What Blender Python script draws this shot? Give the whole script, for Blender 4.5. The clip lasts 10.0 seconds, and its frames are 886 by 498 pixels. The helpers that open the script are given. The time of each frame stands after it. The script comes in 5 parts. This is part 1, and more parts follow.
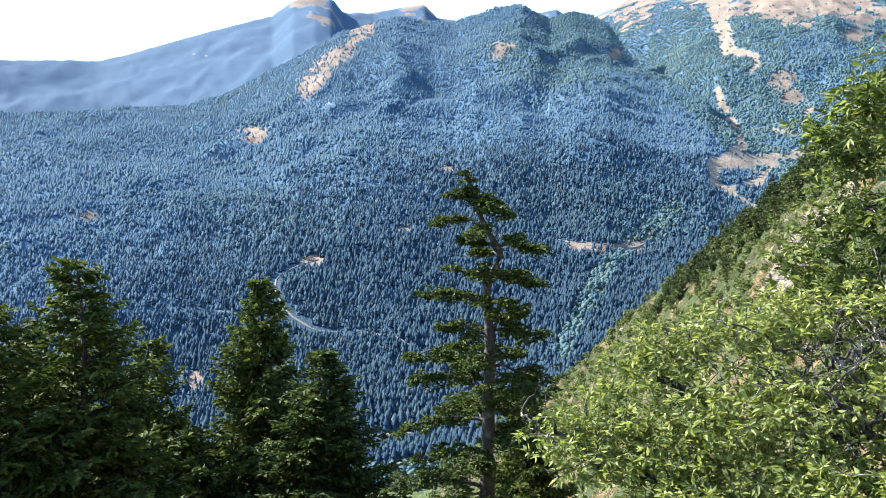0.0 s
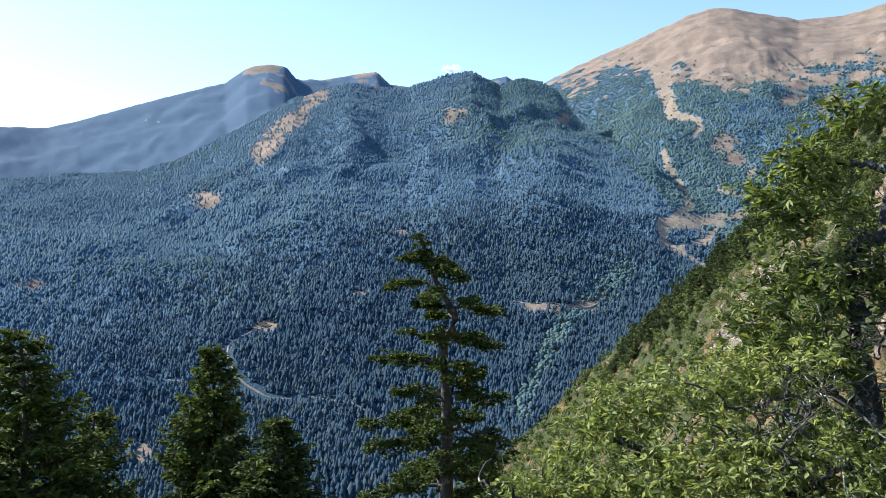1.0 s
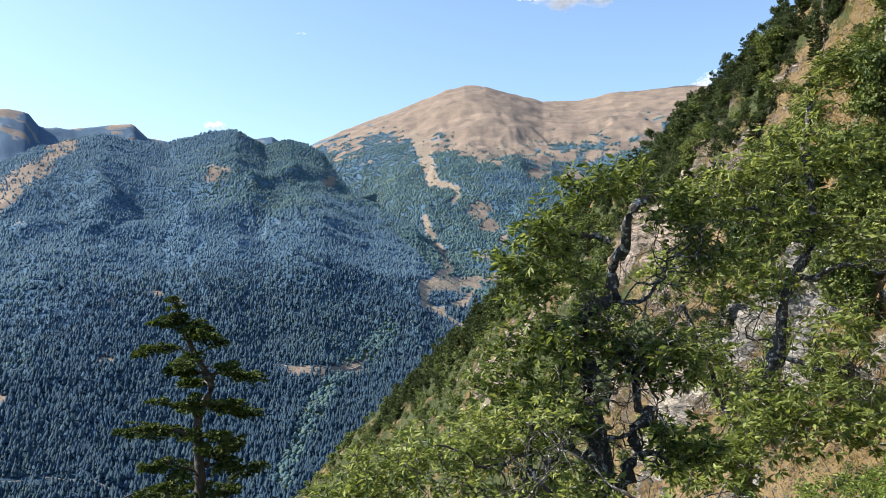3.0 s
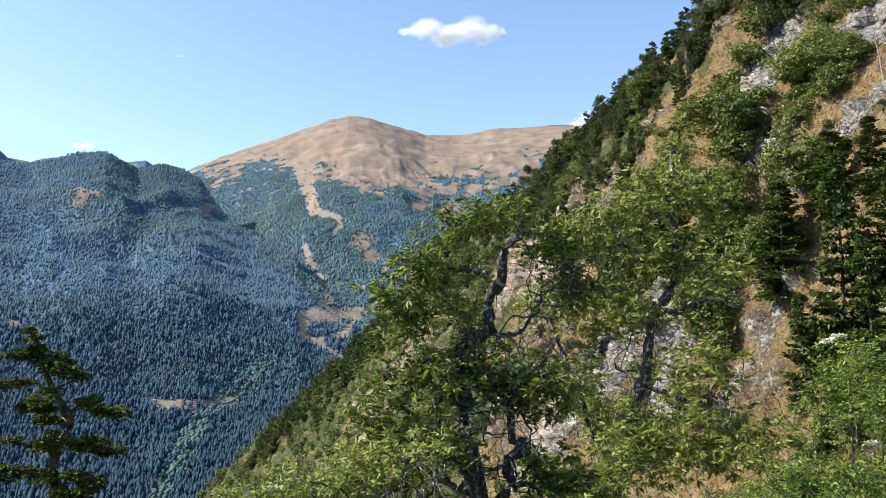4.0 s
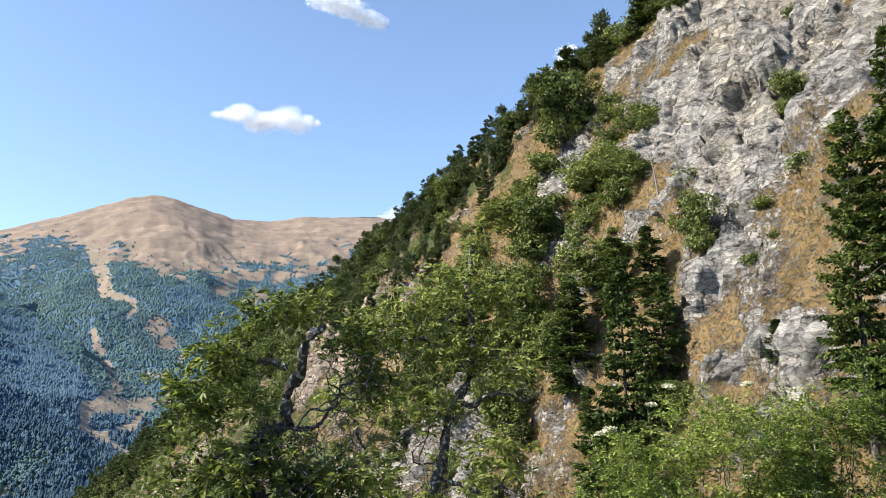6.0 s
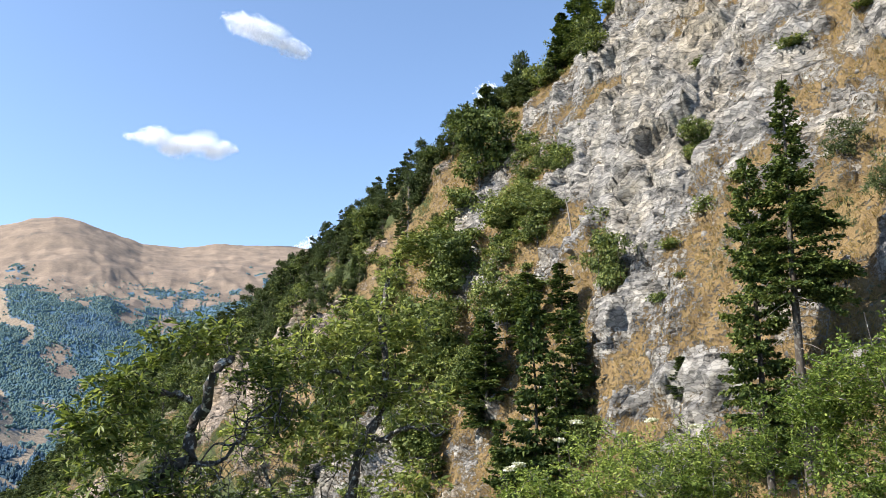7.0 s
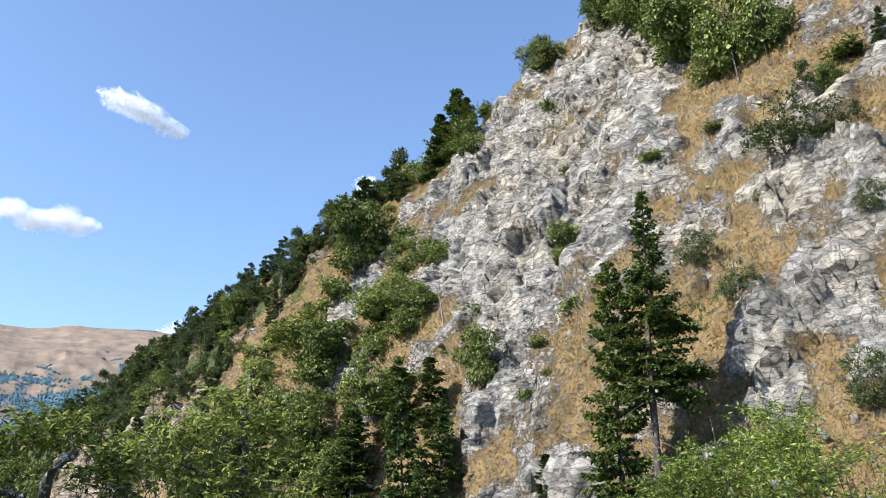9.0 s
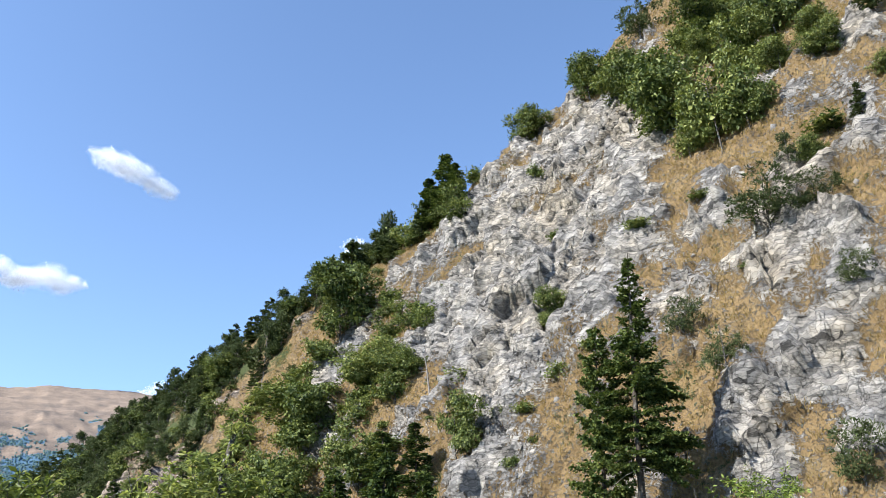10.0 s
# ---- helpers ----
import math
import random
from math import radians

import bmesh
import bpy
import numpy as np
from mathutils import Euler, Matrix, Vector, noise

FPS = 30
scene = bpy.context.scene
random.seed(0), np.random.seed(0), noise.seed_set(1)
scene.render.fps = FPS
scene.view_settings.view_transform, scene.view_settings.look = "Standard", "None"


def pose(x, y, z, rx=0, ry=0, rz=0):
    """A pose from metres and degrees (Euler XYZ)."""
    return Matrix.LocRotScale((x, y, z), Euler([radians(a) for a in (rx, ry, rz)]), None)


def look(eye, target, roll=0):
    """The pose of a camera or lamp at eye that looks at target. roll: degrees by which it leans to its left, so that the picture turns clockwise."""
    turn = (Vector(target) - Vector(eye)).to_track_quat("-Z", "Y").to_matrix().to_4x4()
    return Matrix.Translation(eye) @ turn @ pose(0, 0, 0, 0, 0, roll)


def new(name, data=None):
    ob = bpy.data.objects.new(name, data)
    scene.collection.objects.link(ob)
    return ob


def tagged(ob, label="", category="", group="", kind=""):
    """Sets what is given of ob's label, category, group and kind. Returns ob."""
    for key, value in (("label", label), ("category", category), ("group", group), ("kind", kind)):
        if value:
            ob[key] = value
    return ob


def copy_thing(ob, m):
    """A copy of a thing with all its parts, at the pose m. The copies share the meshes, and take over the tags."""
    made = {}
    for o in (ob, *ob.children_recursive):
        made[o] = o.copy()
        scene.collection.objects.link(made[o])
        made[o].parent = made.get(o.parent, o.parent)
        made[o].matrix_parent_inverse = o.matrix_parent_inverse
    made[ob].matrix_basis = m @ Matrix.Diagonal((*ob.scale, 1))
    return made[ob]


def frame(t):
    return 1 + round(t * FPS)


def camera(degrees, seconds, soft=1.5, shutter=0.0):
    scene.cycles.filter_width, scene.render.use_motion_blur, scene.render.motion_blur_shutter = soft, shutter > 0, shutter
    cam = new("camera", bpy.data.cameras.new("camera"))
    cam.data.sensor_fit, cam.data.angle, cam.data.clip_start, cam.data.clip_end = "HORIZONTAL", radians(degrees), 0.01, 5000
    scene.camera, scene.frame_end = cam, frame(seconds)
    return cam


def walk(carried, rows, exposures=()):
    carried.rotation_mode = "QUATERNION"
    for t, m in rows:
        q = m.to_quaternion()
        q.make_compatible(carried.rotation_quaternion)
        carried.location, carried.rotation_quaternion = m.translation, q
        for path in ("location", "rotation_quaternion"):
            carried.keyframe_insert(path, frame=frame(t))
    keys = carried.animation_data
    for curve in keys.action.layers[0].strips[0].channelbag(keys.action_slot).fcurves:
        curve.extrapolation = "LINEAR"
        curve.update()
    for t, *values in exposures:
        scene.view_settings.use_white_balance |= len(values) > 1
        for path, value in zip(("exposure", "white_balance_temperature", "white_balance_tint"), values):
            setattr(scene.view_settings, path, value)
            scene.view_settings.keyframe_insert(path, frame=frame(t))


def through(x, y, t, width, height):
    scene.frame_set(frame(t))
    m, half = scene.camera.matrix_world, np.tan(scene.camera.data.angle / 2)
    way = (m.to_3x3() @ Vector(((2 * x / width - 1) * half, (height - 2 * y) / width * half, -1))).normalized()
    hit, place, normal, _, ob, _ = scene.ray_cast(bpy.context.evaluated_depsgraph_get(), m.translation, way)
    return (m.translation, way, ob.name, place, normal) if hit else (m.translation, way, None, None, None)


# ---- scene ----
cam = camera(57.8, 10.0, 0.5)
EYE = 1.6
# seconds, eye x, y, z from the first eye, yaw, pitch, roll
ROWS = [
    (0.0, 0.0, -0.0, 0.0, 0.0, -4.5, -0.0),
    (0.5, 0.009, 0.002, -0.002, -1.59, -2.07, 0.32),
    (1.0, 0.011, -0.019, 0.009, -3.23, -0.04, 0.72),
    (1.5, 0.016, -0.042, 0.021, -6.43, 1.7, 0.61),
    (2.0, 0.022, -0.04, 0.025, -10.55, 2.9, 0.58),
    (2.5, 0.05, -0.032, 0.032, -15.26, 3.51, 0.81),
    (4.0, 0.102, -0.044, 0.057, -28.38, 6.18, 0.85),
    (4.5, 0.096, -0.074, 0.062, -32.19, 7.97, 0.94),
    (5.0, 0.083, -0.119, 0.059, -35.69, 9.07, 0.9),
    (6.5, 0.012, -0.299, 0.074, -45.22, 13.94, 1.06),
    (7.0, 0.027, -0.295, 0.078, -48.26, 14.59, 0.89),
    (7.5, 0.033, -0.297, 0.082, -50.85, 14.99, 0.9),
    (8.0, 0.029, -0.315, 0.093, -53.72, 16.46, 1.09),
    (8.5, 0.011, -0.344, 0.089, -55.84, 18.33, 1.32),
    (9.0, -0.0, -0.364, 0.101, -57.51, 20.95, 1.34),
    (9.5, -0.011, -0.383, 0.102, -58.22, 23.15, 1.08),
    (10.0, -0.004, -0.409, 0.12, -58.65, 25.46, 0.92),
]
walk(cam, [(t, pose(x, y, EYE + z, 90 + pitch, roll, yaw)) for t, x, y, z, yaw, pitch, roll in ROWS],
     [(0.0, 1.75, 5950, 10), (0.5, 1.32, 5950, 10), (1.0, 1.0, 5950, 10), (1.5, 0.88, 6050, 10), (2.5, 0.93, 6250, 10), (5.0, 0.98, 6400, 10), (8.0, 1.05, 6200, 10), (10.0, 1.02, 5950, 10)])

# ---- world, sun, exposure ----
SUN_BEARING, SUN_RISE = -62.0, 39.0
world = bpy.data.worlds.new("sky")
scene.world = world
world.use_nodes = True
wn = world.node_tree.nodes
sky = wn.new("ShaderNodeTexSky")
sky.sky_type, sky.sun_disc = "NISHITA", False
sky.sun_elevation, sky.sun_rotation = radians(SUN_RISE), radians(SUN_BEARING)
sky.altitude, sky.air_density, sky.dust_density, sky.ozone_density = 900, 1.0, 1.1, 1.5
wn["Background"].inputs["Strength"].default_value = 0.14
world.node_tree.links.new(sky.outputs["Color"], wn["Background"].inputs["Color"])


def heading(bearing, rise=0.0):
    """Unit vector for a compass bearing from +Y, clockwise, and a rise above level."""
    b, e = radians(bearing), radians(rise)
    return Vector((math.sin(b) * math.cos(e), math.cos(b) * math.cos(e), math.sin(e)))


sun = new("sun", bpy.data.lights.new("sun", "SUN"))
sun.data.energy, sun.data.angle, sun.data.color = 4.9, radians(0.53), (1.0, 0.93, 0.82)
sun.matrix_world = look(heading(SUN_BEARING, SUN_RISE) * 50, (0, 0, 0))


# ---- materials ----
def shader(name):
    m = bpy.data.materials.new(name)
    m.use_nodes = True
    t = m.node_tree
    return m, t, t.nodes, t.links, t.nodes["Principled BSDF"]


def ramp(nodes, links, source, stops):
    r = nodes.new("ShaderNodeValToRGB")
    e = r.color_ramp.elements
    while len(e) < len(stops):
        e.new(0.5)
    for i, (p, c) in enumerate(stops):
        e[i].position, e[i].color = p, (*c, 1)
    links.new(source, r.inputs["Fac"])
    return r.outputs["Color"]


def noise_tex(nodes, links, coord, scale, detail=5.0, rough=0.6, stretch=None, distort=0.0):
    n = nodes.new("ShaderNodeTexNoise")
    n.inputs["Scale"].default_value, n.inputs["Detail"].default_value = scale, detail
    n.inputs["Roughness"].default_value, n.inputs["Distortion"].default_value = rough, distort
    if stretch:
        mp = nodes.new("ShaderNodeMapping")
        mp.inputs["Scale"].default_value = stretch[:3]
        if len(stretch) > 3:
            mp.inputs["Rotation"].default_value = [radians(a) for a in stretch[3:]]
        links.new(coord, mp.inputs["Vector"])
        coord = mp.outputs["Vector"]
    links.new(coord, n.inputs["Vector"])
    return n.outputs["Fac"]


def mixed(nodes, links, fac, a, b, mode="MIX"):
    n = nodes.new("ShaderNodeMix")
    n.data_type, n.blend_type = "RGBA", mode
    for sock, v in ((n.inputs[0], fac), (n.inputs[6], a), (n.inputs[7], b)):
        if isinstance(v, (int, float)):
            sock.default_value = v
        elif isinstance(v, tuple):
            sock.default_value = (*v, 1)
        else:
            links.new(v, sock)
    return n.outputs[2]


def maths(nodes, links, op, a, b=0.0, clamp=False):
    n = nodes.new("ShaderNodeMath")
    n.operation, n.use_clamp = op, clamp
    for sock, v in zip(n.inputs, (a, b)):
        if isinstance(v, (int, float)):
            sock.default_value = v
        else:
            links.new(v, sock)
    return n.outputs[0]


def bumped(nodes, links, bsdf, height, strength, dist):
    b = nodes.new("ShaderNodeBump")
    b.inputs["Strength"].default_value, b.inputs["Distance"].default_value = strength, dist
    links.new(height, b.inputs["Height"])
    links.new(b.outputs["Normal"], bsdf.inputs["Normal"])


def leafy(name, dark, mid, light, through=0.35, rough=0.55, scale=0.5, per_leaf=0.6, sheen=0.0):
    """Leaves or needles: each leaf its own tone, patches over the crown, some light let through."""
    m, t, n, l, p = shader(name)
    geo = n.new("ShaderNodeNewGeometry")
    tex = n.new("ShaderNodeTexCoord")
    ob = n.new("ShaderNodeObjectInfo")
    patch = noise_tex(n, l, tex.outputs["Object"], scale, 3)
    v = maths(n, l, "ADD", maths(n, l, "MULTIPLY", geo.outputs["Random Per Island"], per_leaf),
              maths(n, l, "MULTIPLY", patch, 1.0 - per_leaf))
    v = maths(n, l, "ADD", v, maths(n, l, "MULTIPLY", maths(n, l, "SUBTRACT", ob.outputs["Random"], 0.5), 0.22))
    c = ramp(n, l, v, ((0.1, dark), (0.5, mid), (0.95, light)))
    l.new(c, p.inputs["Base Color"])
    p.inputs["Roughness"].default_value = rough
    p.inputs["Specular IOR Level"].default_value = 0.22 + 0.4 * sheen
    p.inputs["Sheen Weight"].default_value, p.inputs["Sheen Roughness"].default_value = sheen, 0.5
    p.inputs["Sheen Tint"].default_value = (0.75, 0.88, 1.0, 1)
    if through:
        tr = n.new("ShaderNodeBsdfTranslucent")
        l.new(mixed(n, l, 1.0, c, (1.0, 0.97, 0.62), "MULTIPLY"), tr.inputs["Color"])
        mx = n.new("ShaderNodeMixShader")
        mx.inputs[0].default_value = through
        l.new(p.outputs[0], mx.inputs[1])
        l.new(tr.outputs[0], mx.inputs[2])
        l.new(mx.outputs[0], n["Material Output"].inputs["Surface"])
    return m


def barky(name, dark, light, lichen=None, scale=6.0):
    m, t, n, l, p = shader(name)
    co = n.new("ShaderNodeTexCoord").outputs["Object"]
    g = noise_tex(n, l, co, scale, 8, 0.7, (1, 1, 0.25))
    c = ramp(n, l, g, ((0.3, dark), (0.7, light)))
    if lichen:
        spots = ramp(n, l, noise_tex(n, l, co, scale * 0.8, 4, 0.6), ((0.54, (0, 0, 0)), (0.62, (1, 1, 1))))
        c = mixed(n, l, spots, c, lichen)
    l.new(c, p.inputs["Base Color"])
    p.inputs["Roughness"].default_value = 0.9
    bumped(n, l, p, g, 0.8, 0.03)
    return m


M_FIR = leafy("fir_needles", (0.022, 0.040, 0.011), (0.062, 0.092, 0.020), (0.19, 0.22, 0.05), 0.3, 0.75)
M_FIR_B = leafy("fir_needles_cliff", (0.018, 0.034, 0.011), (0.056, 0.086, 0.021), (0.19, 0.225, 0.055), 0.25, 0.75)
M_PINE = leafy("pine_needles", (0.026, 0.042, 0.015), (0.064, 0.085, 0.030), (0.13, 0.15, 0.055), 0.2, 0.85)
M_LEAF = leafy("maple_leaves", (0.034, 0.056, 0.014), (0.180, 0.225, 0.056), (0.45, 0.48, 0.17), 0.50, 0.45)
M_LEAF_SHRUB = leafy("shrub_leaves", (0.026, 0.054, 0.010), (0.145, 0.208, 0.038), (0.45, 0.51, 0.13), 0.42, 0.5)
M_LEAF_FAR = leafy("cliff_tree_leaves", (0.026, 0.046, 0.012), (0.112, 0.146, 0.036), (0.34, 0.36, 0.10), 0.25, 0.5)
# firs of the upper slopes: blue distance haze painted into the base colour
M_FIRS_HAZY = leafy("fir_forest_hazy", (0.082, 0.152, 0.232), (0.096, 0.170, 0.248), (0.150, 0.220, 0.230), 0.35, 0.95, 0.004, 0.5)
# the same firs nearer the eye: darker, less haze painted in
M_FIRS_LESS_HAZY = leafy("fir_forest_less_hazy", (0.040, 0.078, 0.118), (0.052, 0.096, 0.138), (0.120, 0.160, 0.124), 0.3, 0.95, 0.004, 0.5)
# broadleaf crowns with blue haze mixed into their green
M_WOODS_HAZY = leafy("broadleaf_woods_hazy", (0.066, 0.134, 0.175), (0.098, 0.172, 0.188), (0.172, 0.232, 0.178), 0.3, 0.9, 0.006, 0.5)
M_BARK_FIR = barky("fir_bark", (0.024, 0.019, 0.014), (0.085, 0.067, 0.05), (0.13, 0.12, 0.10))
M_BARK = barky("lichened_bark", (0.012, 0.010, 0.008), (0.085, 0.070, 0.056), (0.38, 0.37, 0.32), 20.0)
M_FLOWER = leafy("elder_flowers", (0.5, 0.5, 0.36), (0.65, 0.64, 0.5), (0.75, 0.74, 0.62), 0.2)
M_TUFT = leafy("dry_grass", (0.19, 0.145, 0.058), (0.34, 0.25, 0.098), (0.52, 0.40, 0.18), 0.4, 0.8, 0.35, 0.45)


def make_ground_mat():
    m, t, n, l, p = shader("mountain_ground")
    co = n.new("ShaderNodeTexCoord").outputs["Object"]

    def attr(a):
        k = n.new("ShaderNodeAttribute")
        k.attribute_name = a
        return k.outputs["Fac"]

    big = noise_tex(n, l, co, 0.012, 6)
    fine = noise_tex(n, l, co, 0.15, 6, 0.7)
    # forest floor takes the same painted blue haze as the crowns
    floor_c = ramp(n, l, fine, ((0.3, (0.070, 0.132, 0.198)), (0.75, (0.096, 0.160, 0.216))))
    grass_c = ramp(n, l, maths(n, l, "ADD", maths(n, l, "MULTIPLY", big, 0.6), maths(n, l, "MULTIPLY", fine, 0.4)),
                   ((0.34, (0.11, 0.098, 0.088)), (0.48, (0.205, 0.158, 0.122)), (0.68, (0.32, 0.245, 0.18))))
    scree_c = ramp(n, l, fine, ((0.3, (0.16, 0.128, 0.094)), (0.7, (0.34, 0.275, 0.205))))
    green_c = ramp(n, l, fine, ((0.3, (0.06, 0.085, 0.03)), (0.7, (0.14, 0.16, 0.06))))
    edge = maths(n, l, "MULTIPLY", maths(n, l, "SUBTRACT", fine, 0.5), 0.9)

    def mask(a):
        v = maths(n, l, "ADD", attr(a), edge)
        return ramp(n, l, v, ((0.42, (0, 0, 0)), (0.58, (1, 1, 1))))

    # nearer floor: shade painted darker, with less haze in the colour
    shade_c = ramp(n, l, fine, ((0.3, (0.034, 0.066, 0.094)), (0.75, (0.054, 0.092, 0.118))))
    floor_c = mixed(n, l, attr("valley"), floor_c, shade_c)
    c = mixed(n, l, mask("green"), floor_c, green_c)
    c = mixed(n, l, mask("grass"), c, grass_c)
    c = mixed(n, l, mask("scree"), c, scree_c)
    # far ridge: pale blue distance haze painted as its ground colour
    ridge_haze_c = ramp(n, l, maths(n, l, "ADD", maths(n, l, "MULTIPLY", big, 0.5), maths(n, l, "MULTIPLY", fine, 0.5)), ((0.38, (0.060, 0.104, 0.158)), (0.62, (0.072, 0.116, 0.168))))
    c = mixed(n, l, mask("ridge_haze"), c, ridge_haze_c)
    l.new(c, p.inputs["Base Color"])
    p.inputs["Roughness"].default_value = 0.95
    p.inputs["Specular IOR Level"].default_value = 0.1
    bumped(n, l, p, fine, 0.6, 4.0)
    return m


def make_cliff_mat():
    m, t, n, l, p = shader("limestone_hillside")
    co = n.new("ShaderNodeTexCoord").outputs["Object"]

    def attr(a):
        k = n.new("ShaderNodeAttribute")
        k.attribute_name = a
        return k.outputs["Fac"]

    big = noise_tex(n, l, co, 0.10, 6, 0.6)
    grain = noise_tex(n, l, co, 2.6, 9, 0.78, None, 0.4)
    strata = noise_tex(n, l, co, 0.6, 10, 0.75, (0.55, 0.35, 1.9, 30, 22, 0), 0.1)
    groove = noise_tex(n, l, co, 0.5, 9, 0.7, (1.5, 1.5, 0.35), 0.4)

    def joint(scale, wide, stretch, warp):
        v = noise_tex(n, l, co, scale, 4, 0.55, stretch, warp)
        d = maths(n, l, "ABSOLUTE", maths(n, l, "SUBTRACT", v, 0.5))
        return ramp(n, l, d, ((0.0, (0.0, 0.0, 0.0)), (wide, (1, 1, 1))))

    j1 = joint(0.25, 0.012, (1.2, 1.0, 0.7, 20, 15, 0), 0.6)
    warp = n.new("ShaderNodeTexNoise")
    warp.inputs["Scale"].default_value, warp.inputs["Detail"].default_value = 0.9, 6
    l.new(co, warp.inputs["Vector"])
    wob = n.new("ShaderNodeVectorMath")
    wob.operation = "MULTIPLY_ADD"
    l.new(warp.outputs["Color"], wob.inputs[0])
    wob.inputs[1].default_value = (0.7, 0.7, 0.7)
    l.new(co, wob.inputs[2])

    def broken(scale, stretch):
        """Fractured blocks: a value for each block and the dark gap between blocks."""
        mp = n.new("ShaderNodeMapping")
        mp.inputs["Scale"].default_value = stretch[:3]
        mp.inputs["Rotation"].default_value = [radians(a) for a in stretch[3:]]
        l.new(wob.outputs[0], mp.inputs["Vector"])
        v, w = n.new("ShaderNodeTexVoronoi"), n.new("ShaderNodeTexVoronoi")
        w.feature = "DISTANCE_TO_EDGE"
        for k in (v, w):
            k.inputs["Scale"].default_value = scale
            l.new(mp.outputs[0], k.inputs["Vector"])
        sep = n.new("ShaderNodeSeparateColor")
        l.new(v.outputs["Color"], sep.inputs[0])
        return sep.outputs[0], ramp(n, l, w.outputs["Distance"], ((0.0, (0, 0, 0)), (0.09, (1, 1, 1))))

    b1, e1 = broken(0.75, (0.7, 0.55, 1.5, 35, 25, 0))
    b2, e2 = broken(2.1, (0.6, 0.5, 1.5, 35, 25, 10))
    thin = noise_tex(n, l, co, 2.0, 8, 0.78, (0.6, 0.5, 1.8, 30, 22, 0), 0.1)
    tone = maths(n, l, "ADD", maths(n, l, "ADD", maths(n, l, "MULTIPLY", thin, 0.22), maths(n, l, "MULTIPLY", strata, 0.22)), maths(n, l, "MULTIPLY", groove, 0.20))
    tone = maths(n, l, "ADD", tone, maths(n, l, "ADD", maths(n, l, "MULTIPLY", b1, 0.21), maths(n, l, "MULTIPLY", b2, 0.17)))
    rock = ramp(n, l, tone, ((0.34, (0.065, 0.062, 0.058)), (0.42, (0.25, 0.24, 0.222)), (0.50, (0.335, 0.316, 0.288)), (0.62, (0.55, 0.513, 0.452))))
    rust = ramp(n, l, big, ((0.36, (0.72, 0.73, 0.75)), (0.47, (1, 1, 1)), (0.62, (1.0, 0.92, 0.78))))
    rock = mixed(n, l, 0.8, rock, rust, "MULTIPLY")
    for j, amount in ((j1, 0.3), (e1, 0.42), (e2, 0.4)):
        rock = mixed(n, l, amount, rock, j, "MULTIPLY")
    lines = maths(n, l, "ADD", maths(n, l, "MULTIPLY", j1, 0.5), maths(n, l, "ADD", maths(n, l, "MULTIPLY", b1, 1.6), maths(n, l, "MULTIPLY", b2, 0.8)))
    soil = ramp(n, l, grain, ((0.3, (0.070, 0.055, 0.030)), (0.46, (0.24, 0.172, 0.082)), (0.7, (0.40, 0.31, 0.165))))
    soil = mixed(n, l, 0.7, soil, ramp(n, l, noise_tex(n, l, co, 0.35, 5, 0.65), ((0.36, (0.62, 0.55, 0.50)), (0.52, (1, 0.92, 0.85)), (0.66, (1.0, 1.0, 1.0)))), "MULTIPLY")
    green = ramp(n, l, grain, ((0.3, (0.036, 0.050, 0.018)), (0.7, (0.11, 0.13, 0.045))))
    edge = maths(n, l, "MULTIPLY", maths(n, l, "SUBTRACT", grain, 0.5), 2.7)

    def mask(a):
        return ramp(n, l, maths(n, l, "ADD", attr(a), edge), ((0.44, (0, 0, 0)), (0.56, (1, 1, 1))))

    rock = mixed(n, l, attr("warm"), rock, mixed(n, l, 1.0, rock, (0.92, 0.80, 0.71), "MULTIPLY"))
    c = mixed(n, l, mask("rock"), soil, rock)
    c = mixed(n, l, mask("green"), c, green)
    l.new(c, p.inputs["Base Color"])
    p.inputs["Roughness"].default_value = 0.9
    p.inputs["Specular IOR Level"].default_value = 0.2
    h = maths(n, l, "ADD", maths(n, l, "MULTIPLY", strata, 1.1), maths(n, l, "MULTIPLY", thin, 0.45))
    h = maths(n, l, "ADD", h, maths(n, l, "MULTIPLY", lines, 0.6))
    bare = maths(n, l, "ADD", attr("rock"), edge)
    bare = ramp(n, l, bare, ((0.44, (0, 0, 0)), (0.56, (1, 1, 1))))
    h = maths(n, l, "ADD", maths(n, l, "MULTIPLY", h, bare), maths(n, l, "MULTIPLY", grain, 0.5))
    bumped(n, l, p, h, 1.0, 0.5)
    return m


M_GROUND = make_ground_mat()
M_CLIFF = make_cliff_mat()


def plain(name, a, b, scale, rough=0.9, bump=0.3):
    m, t, n, l, p = shader(name)
    co = n.new("ShaderNodeTexCoord").outputs["Object"]
    g = noise_tex(n, l, co, scale, 6, 0.65)
    l.new(ramp(n, l, g, ((0.3, a), (0.7, b))), p.inputs["Base Color"])
    p.inputs["Roughness"].default_value = rough
    bumped(n, l, p, g, bump, 0.1)
    return m


M_ROAD = plain("dirt_road", (0.13, 0.112, 0.09), (0.25, 0.212, 0.165), 0.1)
M_STONE = plain("loose_limestone", (0.09, 0.085, 0.08), (0.30, 0.28, 0.25), 3.5, 0.95, 0.8)
M_DEAD = plain("bleached_wood", (0.12, 0.10, 0.085), (0.30, 0.27, 0.235), 6.0, 0.85, 0.5)
M_DOOR = plain("dark_joinery", (0.05, 0.035, 0.025), (0.09, 0.065, 0.045), 3.0)
M_WALL = plain("hut_wall", (0.45, 0.30, 0.20), (0.6, 0.45, 0.32), 0.5)
M_ROOF = plain("hut_roof", (0.40, 0.16, 0.08), (0.5, 0.22, 0.12), 0.8)


